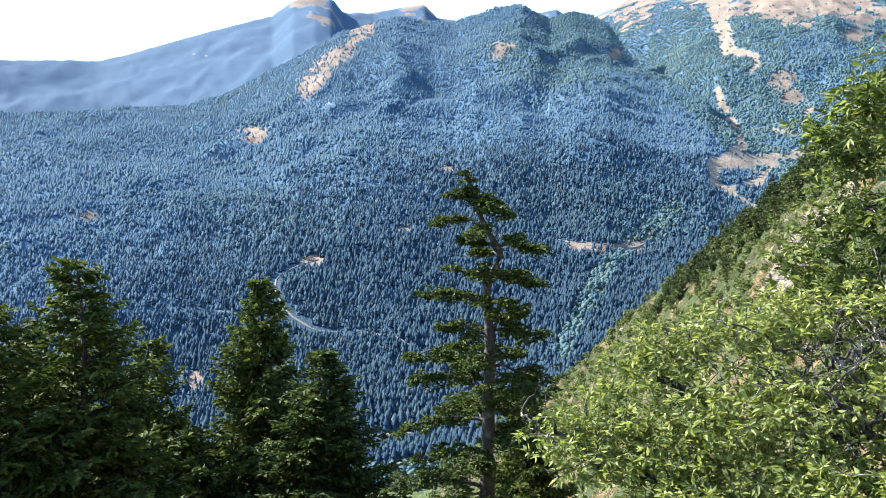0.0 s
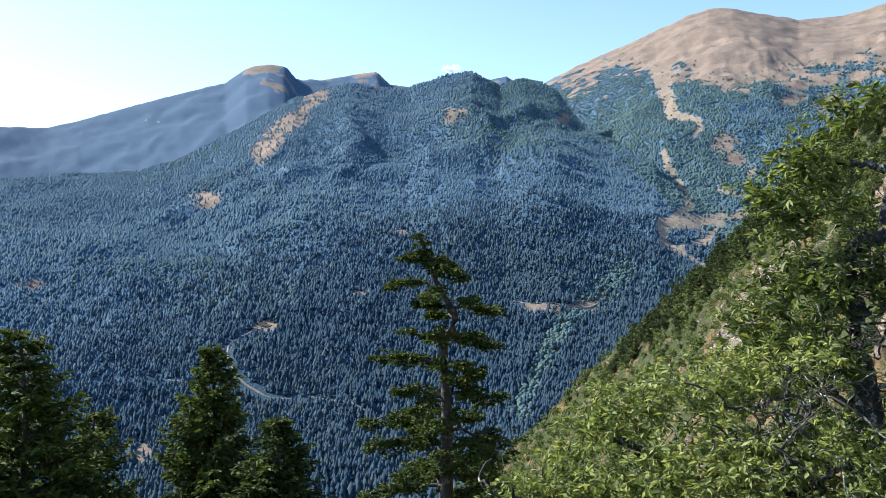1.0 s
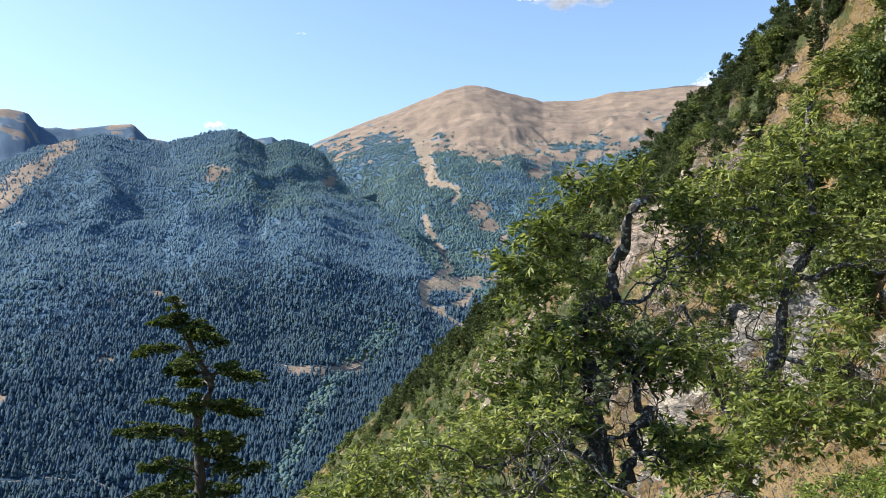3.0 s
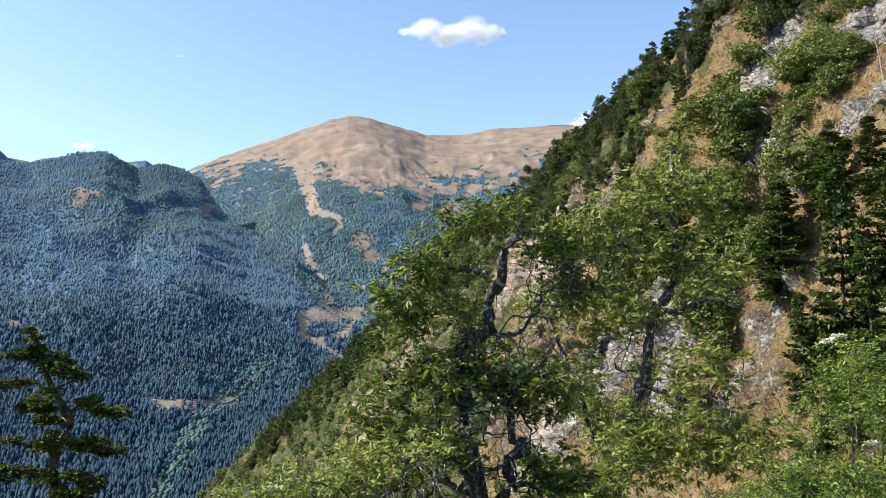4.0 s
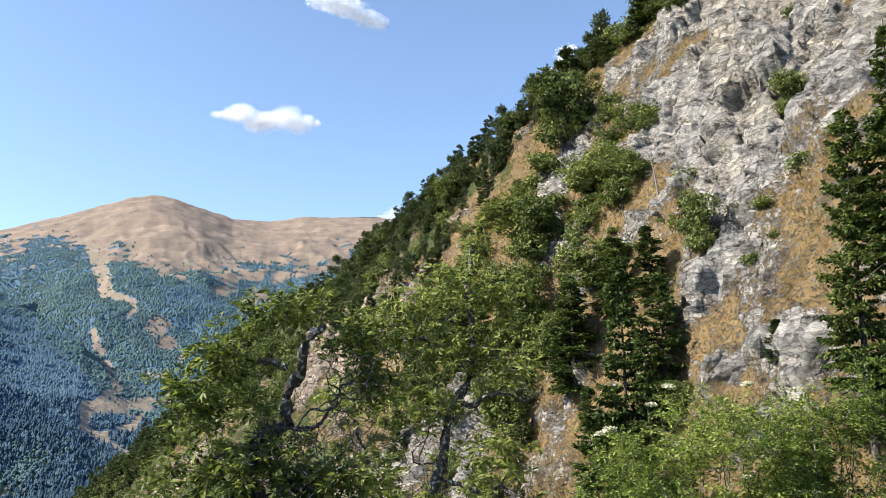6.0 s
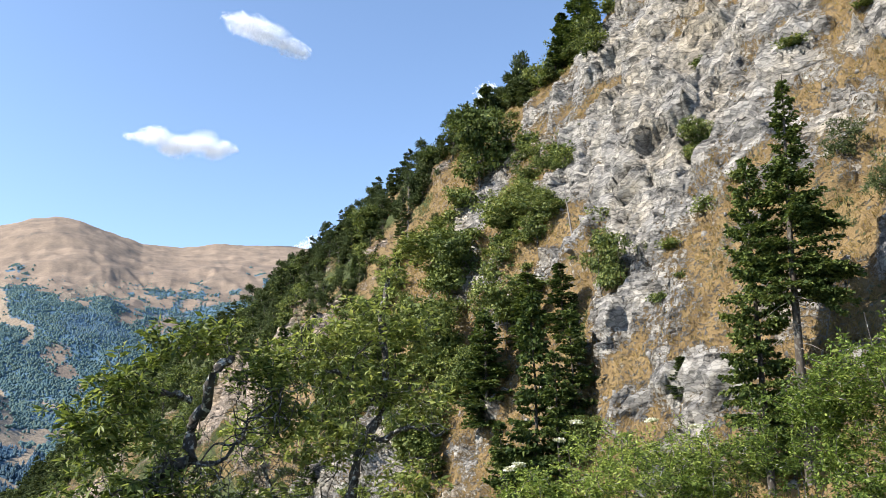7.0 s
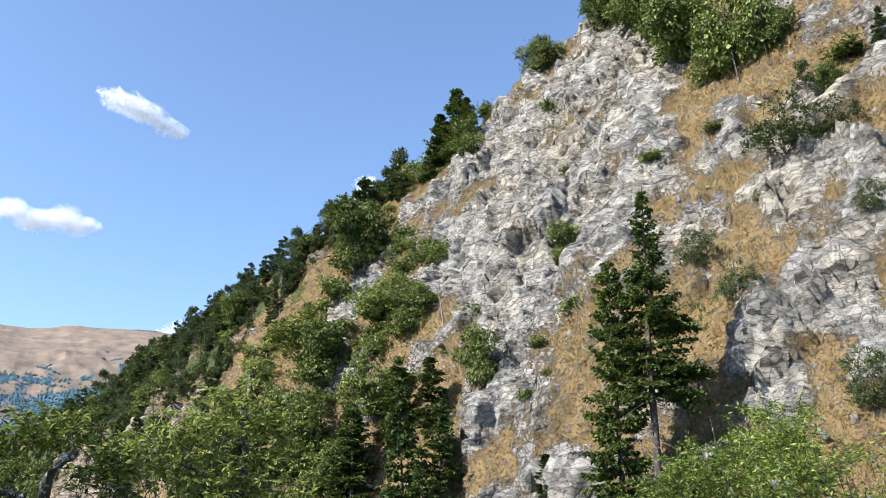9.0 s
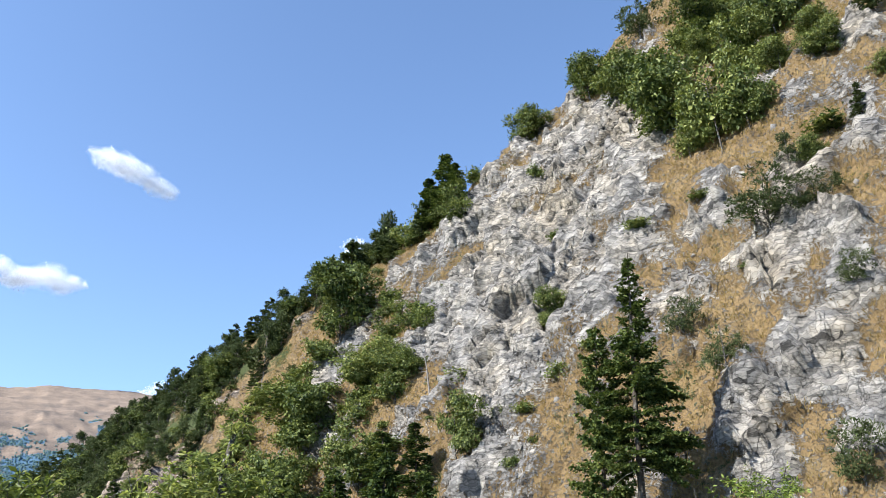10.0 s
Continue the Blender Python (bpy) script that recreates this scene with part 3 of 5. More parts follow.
class Wood:
    """Tapered tubes gathered into one mesh."""

    def __init__(self):
        self.v, self.f, self.n = [], [], 0

    def tube(self, pts, radii, sides=5, rough=0.0):
        pts = np.asarray(pts, float)
        radii = np.asarray(radii, float)
        d = unit(np.gradient(pts, axis=0))
        ref = np.where(np.abs(d[:, 2:3]) > 0.9, np.array([[1.0, 0, 0]]), np.array([[0, 0, 1.0]]))
        s = unit(np.cross(d, ref))
        t = np.cross(d, s)
        a = np.arange(sides) * 2 * math.pi / sides
        rr = radii[:, None] * (1 + rough * (RNG.random((len(pts), sides)) - 0.5))
        ring = pts[:, None, :] + rr[..., None] * (np.cos(a)[None, :, None] * s[:, None, :] + np.sin(a)[None, :, None] * t[:, None, :])
        self.v.append(ring.reshape(-1, 3))
        i = np.arange(len(pts) - 1)[:, None] * sides + np.arange(sides)[None, :]
        j = np.arange(len(pts) - 1)[:, None] * sides + (np.arange(sides)[None, :] + 1) % sides
        self.f.append(np.stack([i, j, j + sides, i + sides], -1).reshape(-1, 4) + self.n)
        self.n += len(pts) * sides

    def mesh(self, name, material):
        return mesh_of(name, np.concatenate(self.v), np.concatenate(self.f), material, True)


def kites(pos, way, up, length, width, fold=0.15):
    """Folded leaves, two triangles each."""
    way = unit(way)
    side = unit(np.cross(way, up))
    nrm = np.cross(side, way)
    length, width = np.asarray(length)[:, None], np.asarray(width)[:, None]
    mid = pos + way * length * 0.45
    v = np.stack([pos, mid + side * width * 0.5 + nrm * width * fold, pos + way * length - nrm * length * 0.08, mid - side * width * 0.5 + nrm * width * fold], 1)
    k = np.arange(len(pos))[:, None] * 4
    f = np.concatenate([k + np.array([[0, 1, 2]]), k + np.array([[0, 2, 3]])])
    return v.reshape(-1, 3), f


def bough(wood, p0, way, length, rad, rise, out, step=0.11, sprig=0.17, droop=0.25, dense=1.0, spread=0.42):
    """One fir bough: a bent axis with flat sprays of twigs on both sides; needles are gathered into out."""
    n = max(3, int(length / 0.3) + 2)
    k = np.linspace(0, 1, n)
    flat = unit(np.array([way[0], way[1], 0.0]))
    pts = p0 + flat * (k * length)[:, None] * math.cos(rise)
    pts[:, 2] += k * length * math.sin(rise) - droop * length * k ** 2 + 0.12 * length * k ** 4
    pts += (RNG.random((n, 3)) - 0.5) * 0.05 * length * k[:, None]
    wood.tube(pts, rad * (1 - 0.85 * k), 3)
    side = np.array([-flat[1], flat[0], 0.0])
    m = max(3, int(length / step * dense))
    u = np.clip(0.12 + 0.88 * (np.arange(m) + RNG.random(m)) / m, 0, 1)
    axis = np.stack([np.interp(u, k, pts[:, c]) for c in range(3)], -1)
    for sg in (-1, 1):
        tl = spread * length * (1 - u) ** 0.6 * (0.6 + 0.7 * RNG.random(m)) + 0.10
        td = unit(flat * (0.75 + 0.3 * RNG.random((m, 1))) + sg * side * (0.8 + 0.3 * RNG.random((m, 1))) + np.array([0, 0, 1.0]) * (RNG.random((m, 1)) * 0.7 - 0.42))
        cnt = np.maximum(2, (tl / (sprig * 0.62)).astype(int))
        idx = np.repeat(np.arange(m), cnt)
        w = np.concatenate([np.arange(c) / c for c in cnt])
        pos = axis[idx] + td[idx] * (w * tl[idx])[:, None]
        pos[:, 2] -= 0.25 * tl[idx] * w ** 2
        d = unit(td[idx] + RNG.normal(size=(len(idx), 3)) * 0.35)
        out.append((pos, d, sprig * (0.8 + 0.5 * RNG.random(len(idx)))))
    out.append((axis, unit(flat + RNG.normal(size=(m, 3)) * 0.3), np.full(m, sprig)))


def fir_tree(height, width, low=0.08, levels=34, per=5, sprig=0.17, gaps=0.0, limbs=(), lean=(0, 0), radius=0.2, taper=0.8, mats=None, thick=0.042, dense=1.0, inner=1.0, bent=()):
    """Empty with trunk, boughs and needles. limbs: (height, bearing, length, rise) of single long boughs."""
    root = new("fir_tree")
    wood, out = Wood(), []
    k = np.linspace(0, 1, 14)
    wob = np.stack([lean[0] * k ** 1.5 + 0.12 * np.sin(k * 9 + height) * k, lean[1] * k ** 1.5, k * height - 0.4 * (1 - k)], -1)
    if bent:
        drop, side = zip(*bent)
        k = np.linspace(0, 1, 40)
        hh = k * height
        wob = np.stack([np.interp(height - hh, drop, side), 0.10 * np.sin(k * 11), hh - 0.4 * (1 - k)], -1)
        wob[1:-1] = (wob[:-2] + 2 * wob[1:-1] + wob[2:]) / 4
    trunk = Wood()
    trunk.tube(wob, radius * (1 - 0.96 * k ** 0.9) + 0.012, 9, 0.12)

    def axis(h):
        return np.array([np.interp(h / height, k, wob[:, c]) for c in range(3)])

    for i in range(levels):
        h = height * (low + (0.985 - low) * (i + RNG.random() * 0.6) / levels)
        f = (h / height - low) / (1 - low)
        prof = (1 - f) ** taper * (0.75 + 0.25 * min(1, f * 6))
        for j in range(per):
            if RNG.random() < gaps:
                continue
            a = RNG.random() * 2 * math.pi
            ln = max(0.16, width * 0.5 * prof * (0.55 + 0.6 * RNG.random())) * inner
            bough(wood, axis(h), (math.sin(a), math.cos(a)), ln, 0.010 + 0.014 * ln, radians(28 * f - 6 + 14 * RNG.random()), out, 0.13, sprig, 0.22 * (1 - f) + 0.05, dense)
    for h, b, ln, rise in limbs:
        for q in range(8):
            a = radians(b + RNG.normal() * (14 if q else 0))
            bough(wood, axis(h + RNG.normal() * 0.12 * (q > 0)), (math.sin(a), math.cos(a)), ln * (1 - 0.09 * q), 0.03, radians(rise + 13 * RNG.normal() * (q > 0)), out, 0.085, sprig, 0.16, dense * 1.15, 0.40)
    tops = 6
    pos = axis(height * 0.97) + RNG.normal(size=(tops, 3)) * 0.03
    out.append((pos, unit(np.array([0, 0, 1.0]) + RNG.normal(size=(tops, 3)) * 0.5), np.full(tops, sprig * 1.3)))
    pos, d, ln = (np.concatenate([o[c] for o in out]) for c in range(3))
    up = unit(np.array([0, 0, 1.0]) + RNG.normal(size=pos.shape) * 0.8)
    v, f = kites(pos, d, up, ln, thick * 2.0 * sprig / 0.17 * (0.8 + 0.5 * RNG.random(len(ln))), 0.3)
    needles, bark = mats or (M_FIR, M_BARK_FIR)
    part("trunk", trunk.mesh("fir_trunk", bark), root)
    tagged(part("branchwork", wood.mesh("fir_branchwork", bark), root), kind="stuff")
    tagged(part("foliage", mesh_of("fir_foliage", v, f, needles), root, "flat sprays of green needles"), kind="stuff")
    return root


def put(ob, place, turn=0.0, size=1.0, tall=None):
    ob.matrix_basis = Matrix.Translation(place) @ Matrix.Rotation(turn, 4, "Z") @ Matrix.Diagonal((size, size, size if tall is None else tall, 1))
    return ob


def at(place, turn=0.0, size=1.0, tall=None):
    return Matrix.Translation(place) @ Matrix.Rotation(turn, 4, "Z") @ Matrix.Diagonal((size, size, size if tall is None else tall, 1))


def again(ob, m):
    """A copy of a plant at the pose m, whatever the size of the plant that it is copied from."""
    return copy_thing(ob, m @ Matrix.Diagonal((1 / ob.scale.x, 1 / ob.scale.y, 1 / ob.scale.z, 1)))


def ground_at(bearing, dist):
    x, y = dist * math.sin(radians(bearing)), dist * math.cos(radians(bearing))
    return Vector((x, y, float(land(np.array([x]), np.array([y]))[0][0]) - 0.3))


# ---- clouds ----
def cloud(b0, e0, b1, e1, thick, count, seed, label):
    """A heap of droplet flakes, dense in the billows and thin at the ragged rim."""
    rng, count = np.random.default_rng(seed), count * 3 // 2
    a, c = np.array(heading(b0, e0)) * 4650, np.array(heading(b1, e1)) * 4650
    span = np.linalg.norm(c - a)
    n = max(6, int(span / thick * 4.0))
    k = (np.arange(n) + rng.random(n)) / n
    body = np.clip(1 - np.abs(2 * k - 1.0) ** 2.0, 0.10, 1)
    mid = a + (c - a) * k[:, None]
    mid[:, 2] += rng.normal(size=n) * thick * 0.14
    rad = thick * (0.16 + 0.34 * body) * rng.uniform(0.5, 1.25, n)
    pick = rng.choice(n, count, p=rad ** 2 / (rad ** 2).sum())
    d = unit(rng.normal(size=(count, 3)))
    lump = 0.55 + 0.9 * fbm(d[:, 0] * 1.8 + pick * 2.3, d[:, 1] * 1.8, d[:, 2] * 1.8 + seed, 4, 5)
    q = rng.random(count) ** 0.45 * lump
    pos = mid[pick] + d * (q * rad[pick])[:, None] * np.array([1.35, 1.35, 0.8])
    size = thick * rng.uniform(0.028, 0.062, count)
    v, f = kites(pos, rng.normal(size=(count, 3)), rng.normal(size=(count, 3)), size, size * 0.8, 0.1)
    root = new("cloud")
    tagged(part("vapour", mesh_of("cloud", v, f, M_CLOUD), root), kind="stuff")
    return tagged(root, label, "cloud", "clouds")


cloud(25.6, 21.5, 33.4, 21.0, 125, 9000, 1, "long thin white cloud in the blue sky")
cloud(32.0, 29.9, 38.3, 28.0, 140, 6500, 12, "ragged puffy white cloud high in the sky")
cloud(50.6, 22.6, 52.6, 26.2, 105, 4500, 3, "white cloud rising behind the wooded ridge")
cloud(37.6, 14.3, 39.2, 15.1, 90, 1800, 4, "small white cloud behind the bald summit")
cloud(3.3, 12.5, 4.7, 12.7, 56, 1800, 5, "small white cloud peeping over the forested crest")
cloud(-22.0, 9.7, -20.1, 9.9, 90, 1500, 6, "pale white cloud above the far ridge")
cloud(9.6, 19.0, 10.3, 19.1, 20, 400, 7, "tiny wisp of white cloud")


# ---- far forest ----
def conifers(x, y, z, h, w, tiers, sides=6):
    """Pointed crowns of one or two skirts, one island each."""
    n = len(x)
    a = np.arange(sides) * 2 * math.pi / sides
    vs, fs, off = [], [], 0
    per = tiers * (sides + 1)
    base = np.zeros((n, per, 3))
    for t in range(tiers):
        lo, hi = (0.06, 1.0) if tiers == 1 else ((0.05, 0.62), (0.42, 1.0))[t]
        rad = w * (0.5 if t == 0 else 0.36)
        jit = 1 + (RNG.random((n, sides)) - 0.5) * 0.55
        ph = RNG.random((n, 1)) * 6.28
        s = t * (sides + 1)
        base[:, s:s + sides, 0] = x[:, None] + np.cos(a + ph) * rad[:, None] * jit
        base[:, s:s + sides, 1] = y[:, None] + np.sin(a + ph) * rad[:, None] * jit
        base[:, s:s + sides, 2] = z[:, None] + (lo + RNG.random((n, sides)) * 0.12) * h[:, None]
        base[:, s + sides] = np.stack([x + RNG.normal(size=n) * 0.2, y, z + hi * h], -1)
        for q in range(sides):
            fs.append((s + q, s + (q + 1) % sides, s + sides))
    f = (np.arange(n)[:, None, None] * per + np.array(fs)[None]).reshape(-1, 3)
    return base.reshape(-1, 3), f


def round_crowns(x, y, z, h, w):
    """Uneven low domes for far broadleaf trees."""
    sides = 4
    n = len(x)
    a = np.arange(sides) * 2 * math.pi / sides
    ph = RNG.random((n, 1)) * 6.28
    base = np.zeros((n, sides * 2 + 1, 3))
    for s, (lv, rd) in enumerate(((0.15, 0.42), (0.6, 0.48))):
        jit = 1 + (RNG.random((n, sides)) - 0.5) * 0.6
        base[:, s * sides:(s + 1) * sides, 0] = x[:, None] + np.cos(a + ph + s * 0.4) * rd * w[:, None] * jit
        base[:, s * sides:(s + 1) * sides, 1] = y[:, None] + np.sin(a + ph + s * 0.4) * rd * w[:, None] * jit
        base[:, s * sides:(s + 1) * sides, 2] = z[:, None] + (lv + (RNG.random((n, sides)) - 0.5) * 0.2) * h[:, None]
    base[:, -1] = np.stack([x, y, z + h], -1)
    fs = []
    for q in range(sides):
        r = (q + 1) % sides
        fs += [(q, r, sides + r), (q, sides + r, sides + q), (sides + q, sides + r, 2 * sides)]
    f = (np.arange(n)[:, None, None] * (2 * sides + 1) + np.array(fs)[None]).reshape(-1, 3)
    return base.reshape(-1, 3), f


def scatter(n, b0, b1, r0, r1):
    b = RNG.uniform(b0, b1, n)
    r = np.sqrt(RNG.uniform(r0 * r0, r1 * r1, n))
    x, y = r * np.sin(np.radians(b)), r * np.cos(np.radians(b))
    z, which, r, b, s, u = land(x, y)
    z = z + np.where(which == 2, (ridged(x / 330 + 0.4 * y / 330, y / 420, 0, 5, 77) - 0.62) * np.clip((r - 1500) / 800, 0, 1) * np.clip((4250 - r) / 500, 0, 1) * 28, 0)
    z = z + np.where(r > 700, (fbm(x / 60, y / 60, 0, 4, 71) - 0.5) * 14, 0)
    g, sc, gr, e = cover(x, y, z, which, r, b)
    return x, y, z, which, r, b, g, sc, gr, e


def build_forest():
    """Dense on the near slopes, thinner with distance."""
    x, y, z, which, r, b, g, sc, gr, e = (np.concatenate(c) for c in zip(scatter(56000, -33, 28, 640, 1500), scatter(150000, -33, 40, 1500, 2950), scatter(46000, 7, 37, 2950, 4100)))
    n1 = fbm(x / 220, y / 220, 0, 4, 131)
    broad = np.where(which == 2, smoothstep(0.30, 0.52, n1) + (e > 5.5) * 0.4, smoothstep(0.64, 0.78, n1) * 0.3)
    broad = np.where(which == 0, np.maximum(broad, 0.75 * smoothstep(2.5, 10, b + (n1 - 0.5) * 14) * smoothstep(3.5, 9, e + (n1 - 0.5) * 8)), broad)
    broad = np.maximum(broad, (gr > 0.5) * 0.9)
    keep = (g + (RNG.random(len(x)) - 0.5) * 0.5 < 0.5) & (sc + (RNG.random(len(x)) - 0.5) * 0.5 < 0.42) & (which != 1)
    keep |= (which == 0) & (g > 0.4) & (sc < 0.3) & (RNG.random(len(x)) < 0.10)
    keep |= (which == 2) & (e < 11.6) & (RNG.random(len(x)) < 0.03)
    leaf = RNG.random(len(x)) < broad
    near_road = np.zeros(len(x), bool)
    for line in ROAD_LINES:
        for p, q in zip(line[:-1], line[1:]):
            d = q - p
            k = np.clip(((x - p.x) * d.x + (y - p.y) * d.y) / (d.x ** 2 + d.y ** 2 + 1e-6), 0, 1)
            px, py = p.x + k * d.x, p.y + k * d.y
            toward = (np.hypot(px, py) - r)
            near_road |= (np.hypot(x - px, y - py) < 5) | ((np.hypot(x - px, y - py) < 14) & (toward > 0) & (fbm(x / 45, y / 45, 0, 2, 9) < 0.55))
    keep &= ~near_road
    # fir colour by distance: less painted haze nearby, more towards the sunward left
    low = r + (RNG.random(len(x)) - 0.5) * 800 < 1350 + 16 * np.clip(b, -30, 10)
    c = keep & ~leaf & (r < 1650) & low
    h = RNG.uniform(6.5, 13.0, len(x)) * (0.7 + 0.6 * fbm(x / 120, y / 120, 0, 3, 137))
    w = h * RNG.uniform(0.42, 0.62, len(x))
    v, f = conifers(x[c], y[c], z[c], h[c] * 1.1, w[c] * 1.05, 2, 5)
    tagged(new("fir_forest", mesh_of("fir_forest", v, f, M_FIRS_LESS_HAZY, True)), "dense fir forest on the lower slopes, lightly tinted with blue haze", "forest", kind="stuff")
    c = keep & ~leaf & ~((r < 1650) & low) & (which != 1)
    # crowns flattened to weaken their shade, standing in for haze
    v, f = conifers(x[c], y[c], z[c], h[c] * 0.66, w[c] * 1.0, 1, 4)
    tagged(new("fir_forest", mesh_of("fir_forest", v, f, M_FIRS_HAZY, True)), "dense fir forest on the upper slopes, tinted with blue haze", "forest", kind="stuff")
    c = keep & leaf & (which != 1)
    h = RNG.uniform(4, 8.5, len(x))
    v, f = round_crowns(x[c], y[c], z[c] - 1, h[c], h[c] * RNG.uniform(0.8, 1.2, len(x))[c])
    tagged(new("broadleaf_woods", mesh_of("broadleaf_woods", v, f, M_WOODS_HAZY, True)), "lighter broadleaf woods between the firs, tinted with blue haze", "forest", kind="stuff")


# ---- roads in the valley ----
def ribbon(name, line, width, label):
    pts = [sight(b, e) for b, e in line]
    fine = []
    for p, q in zip(pts[:-1], pts[1:]):
        n = max(2, int((q - p).length / 10))
        fine += [p.lerp(q, i / n) for i in range(n)]
    fine.append(pts[-1])
    a = np.array([p[:] for p in fine])
    for _ in range(6):
        a[1:-1] = (a[:-2] + a[1:-1] * 2 + a[2:]) / 4
    a[:, 2] = land(a[:, 0], a[:, 1])[0] + (fbm(a[:, 0] / 60, a[:, 1] / 60, 0, 4, 71) - 0.5) * 14 + 0.6
    d = np.gradient(a, axis=0)
    s = unit(np.stack([-d[:, 1], d[:, 0], d[:, 0] * 0], -1))
    wid = width * (0.8 + 0.5 * vnoise(np.arange(len(a)) * 0.4, 3.0))[:, None]
    v = np.concatenate([a + s * wid, a - s * wid, a - s * wid * 1.1 - [0, 0, 2.5], a + s * wid * 1.1 - [0, 0, 2.5]])
    n = len(a)
    i = np.arange(n - 1)
    f = np.concatenate([np.stack([i + p * n, i + 1 + p * n, i + 1 + q * n, i + q * n], -1) for p, q in ((0, 1), (1, 2), (3, 0))])
    tagged(new(name, mesh_of(name, v, f, M_ROAD)), label, "road", kind="structure")
    return [Vector(p) for p in a[::3]]


ROAD_LINES = [
    ribbon("road", [(-8.9, -5.3), (-9.6, -5.4), (-11.4, -6.0), (-12.0, -6.7), (-11.7, -7.9), (-11.4, -8.7), (-10.8, -9.3), (-9.8, -9.9), (-9.1, -10.4), (-7.5, -10.4)], 1.4, "pale dirt road winding through the fir forest"),
    ribbon("road", [(-15.8, -8.7), (-14.6, -9.3), (-12.6, -9.2), (-11.3, -9.0)], 1.2, "pale forest track leaving the dirt road"),
    ribbon("road", [(-6.2, -10.3), (-5.4, -10.6), (-3.4, -11.1), (-1.6, -11.9), (0.7, -12.9), (2.7, -13.2)], 2.0, "pale dirt road cut into the forested slope"),
    ribbon("road", [(8.7, -4.0), (10.6, -4.4), (12.4, -4.6), (13.7, -4.4), (14.3, -3.9), (14.5, -3.2)], 2.2, "pale forest road high on the slope"),
    ribbon("road", [(-8.0, -17.4), (-5.9, -17.5), (-3.9, -17.6), (-1.0, -17.7), (3.0, -17.6)], 2.8, "pale gravel track along the valley stream"),
]
build_forest()


def hut():
    p = sight(-9.5, -5.25)
    root = new("hut")
    bm = bmesh.new()
    bmesh.ops.create_cube(bm, size=1, matrix=Matrix.Diagonal((16, 9, 7, 1)) @ Matrix.Translation((0, 0, 0.5)))
    me = bpy.data.meshes.new("hut_walls")
    bm.to_mesh(me)
    bm.free()
    me.materials.append(M_WALL)
    wall = part("wall", me, root)
    for n_, x_, w_, h_ in (("door", 0.0, 1.4, 3.4), ("window", -4.5, 1.6, 1.5), ("window", 4.5, 1.6, 1.5)):
        bm = bmesh.new()
        bmesh.ops.create_cube(bm, size=1, matrix=Matrix.Translation((x_, -4.55, h_ / 2 if n_ == "door" else 3.2)) @ Matrix.Diagonal((w_, 0.2, h_, 1)))
        me = bpy.data.meshes.new(n_)
        bm.to_mesh(me)
        bm.free()
        me.materials.append(M_DOOR)
        part(n_, me, wall)
    v = [(-9, -5.5, 6.8), (9, -5.5, 6.8), (9, 5.5, 6.8), (-9, 5.5, 6.8), (-9, 0, 10), (9, 0, 10)]
    part("roof", mesh_of("hut_roof", np.array(v), np.array([(0, 1, 5), (0, 5, 4), (2, 3, 4), (2, 4, 5), (1, 2, 5), (3, 0, 4), (0, 2, 1), (0, 3, 2)]), M_ROOF), root, "reddish gabled roof")
    put(root, p, 0.2, 0.6)
    tagged(root, "small pinkish hut with reddish roof beside the forest road", "hut")


hut()

# ---- firs below the lookout ----
p = ground_at(3.2, 21)
H = 2.0 - p.z
# drop below the tip and sideways place of the crooked stem
BENT = ((0, -0.66), (0.3, -0.46), (0.67, -0.34), (1.04, -0.26), (1.48, -0.06), (1.92, 0.26), (2.22, 0.40), (2.52, 0.16), (2.96, -0.04), (4.44, 0.07), (8.6, 0.0), (30, 0.0))
# long limbs: drop at the stem, sideways reach from the stem's foot, drop at the end, half width of the needle pads
PADS = [(0.5, -0.9, 0.68, 0.26), (0.7, 0.2, 0.75, 0.30), (1.0, 0.45, 1.15, 0.26), (1.45, -1.35, 1.35, 0.27), (2.1, -0.7, 1.8, 0.16), (1.9, 1.45, 2.1, 0.30),
         (2.6, 1.4, 3.05, 0.28), (2.9, -0.85, 2.6, 0.34), (3.4, -1.75, 3.25, 0.34), (3.4, 0.9, 3.6, 0.34), (4.2, -1.3, 4.1, 0.30), (4.1, 1.3, 4.4, 0.30),
         (5.0, -2.1, 5.0, 0.40), (5.0, 1.7, 5.5, 0.42), (5.8, -1.75, 5.6, 0.36), (6.2, 1.2, 6.5, 0.36), (6.5, -2.0, 6.9, 0.42), (7.4, -1.8, 7.6, 0.44), (6.9, 1.0, 7.0, 0.3),
         (8.2, -2.4, 8.5, 0.45), (8.8, 0.7, 8.9, 0.3), (9.2, 1.6, 9.6, 0.45), (9.6, -2.2, 10.0, 0.45)]


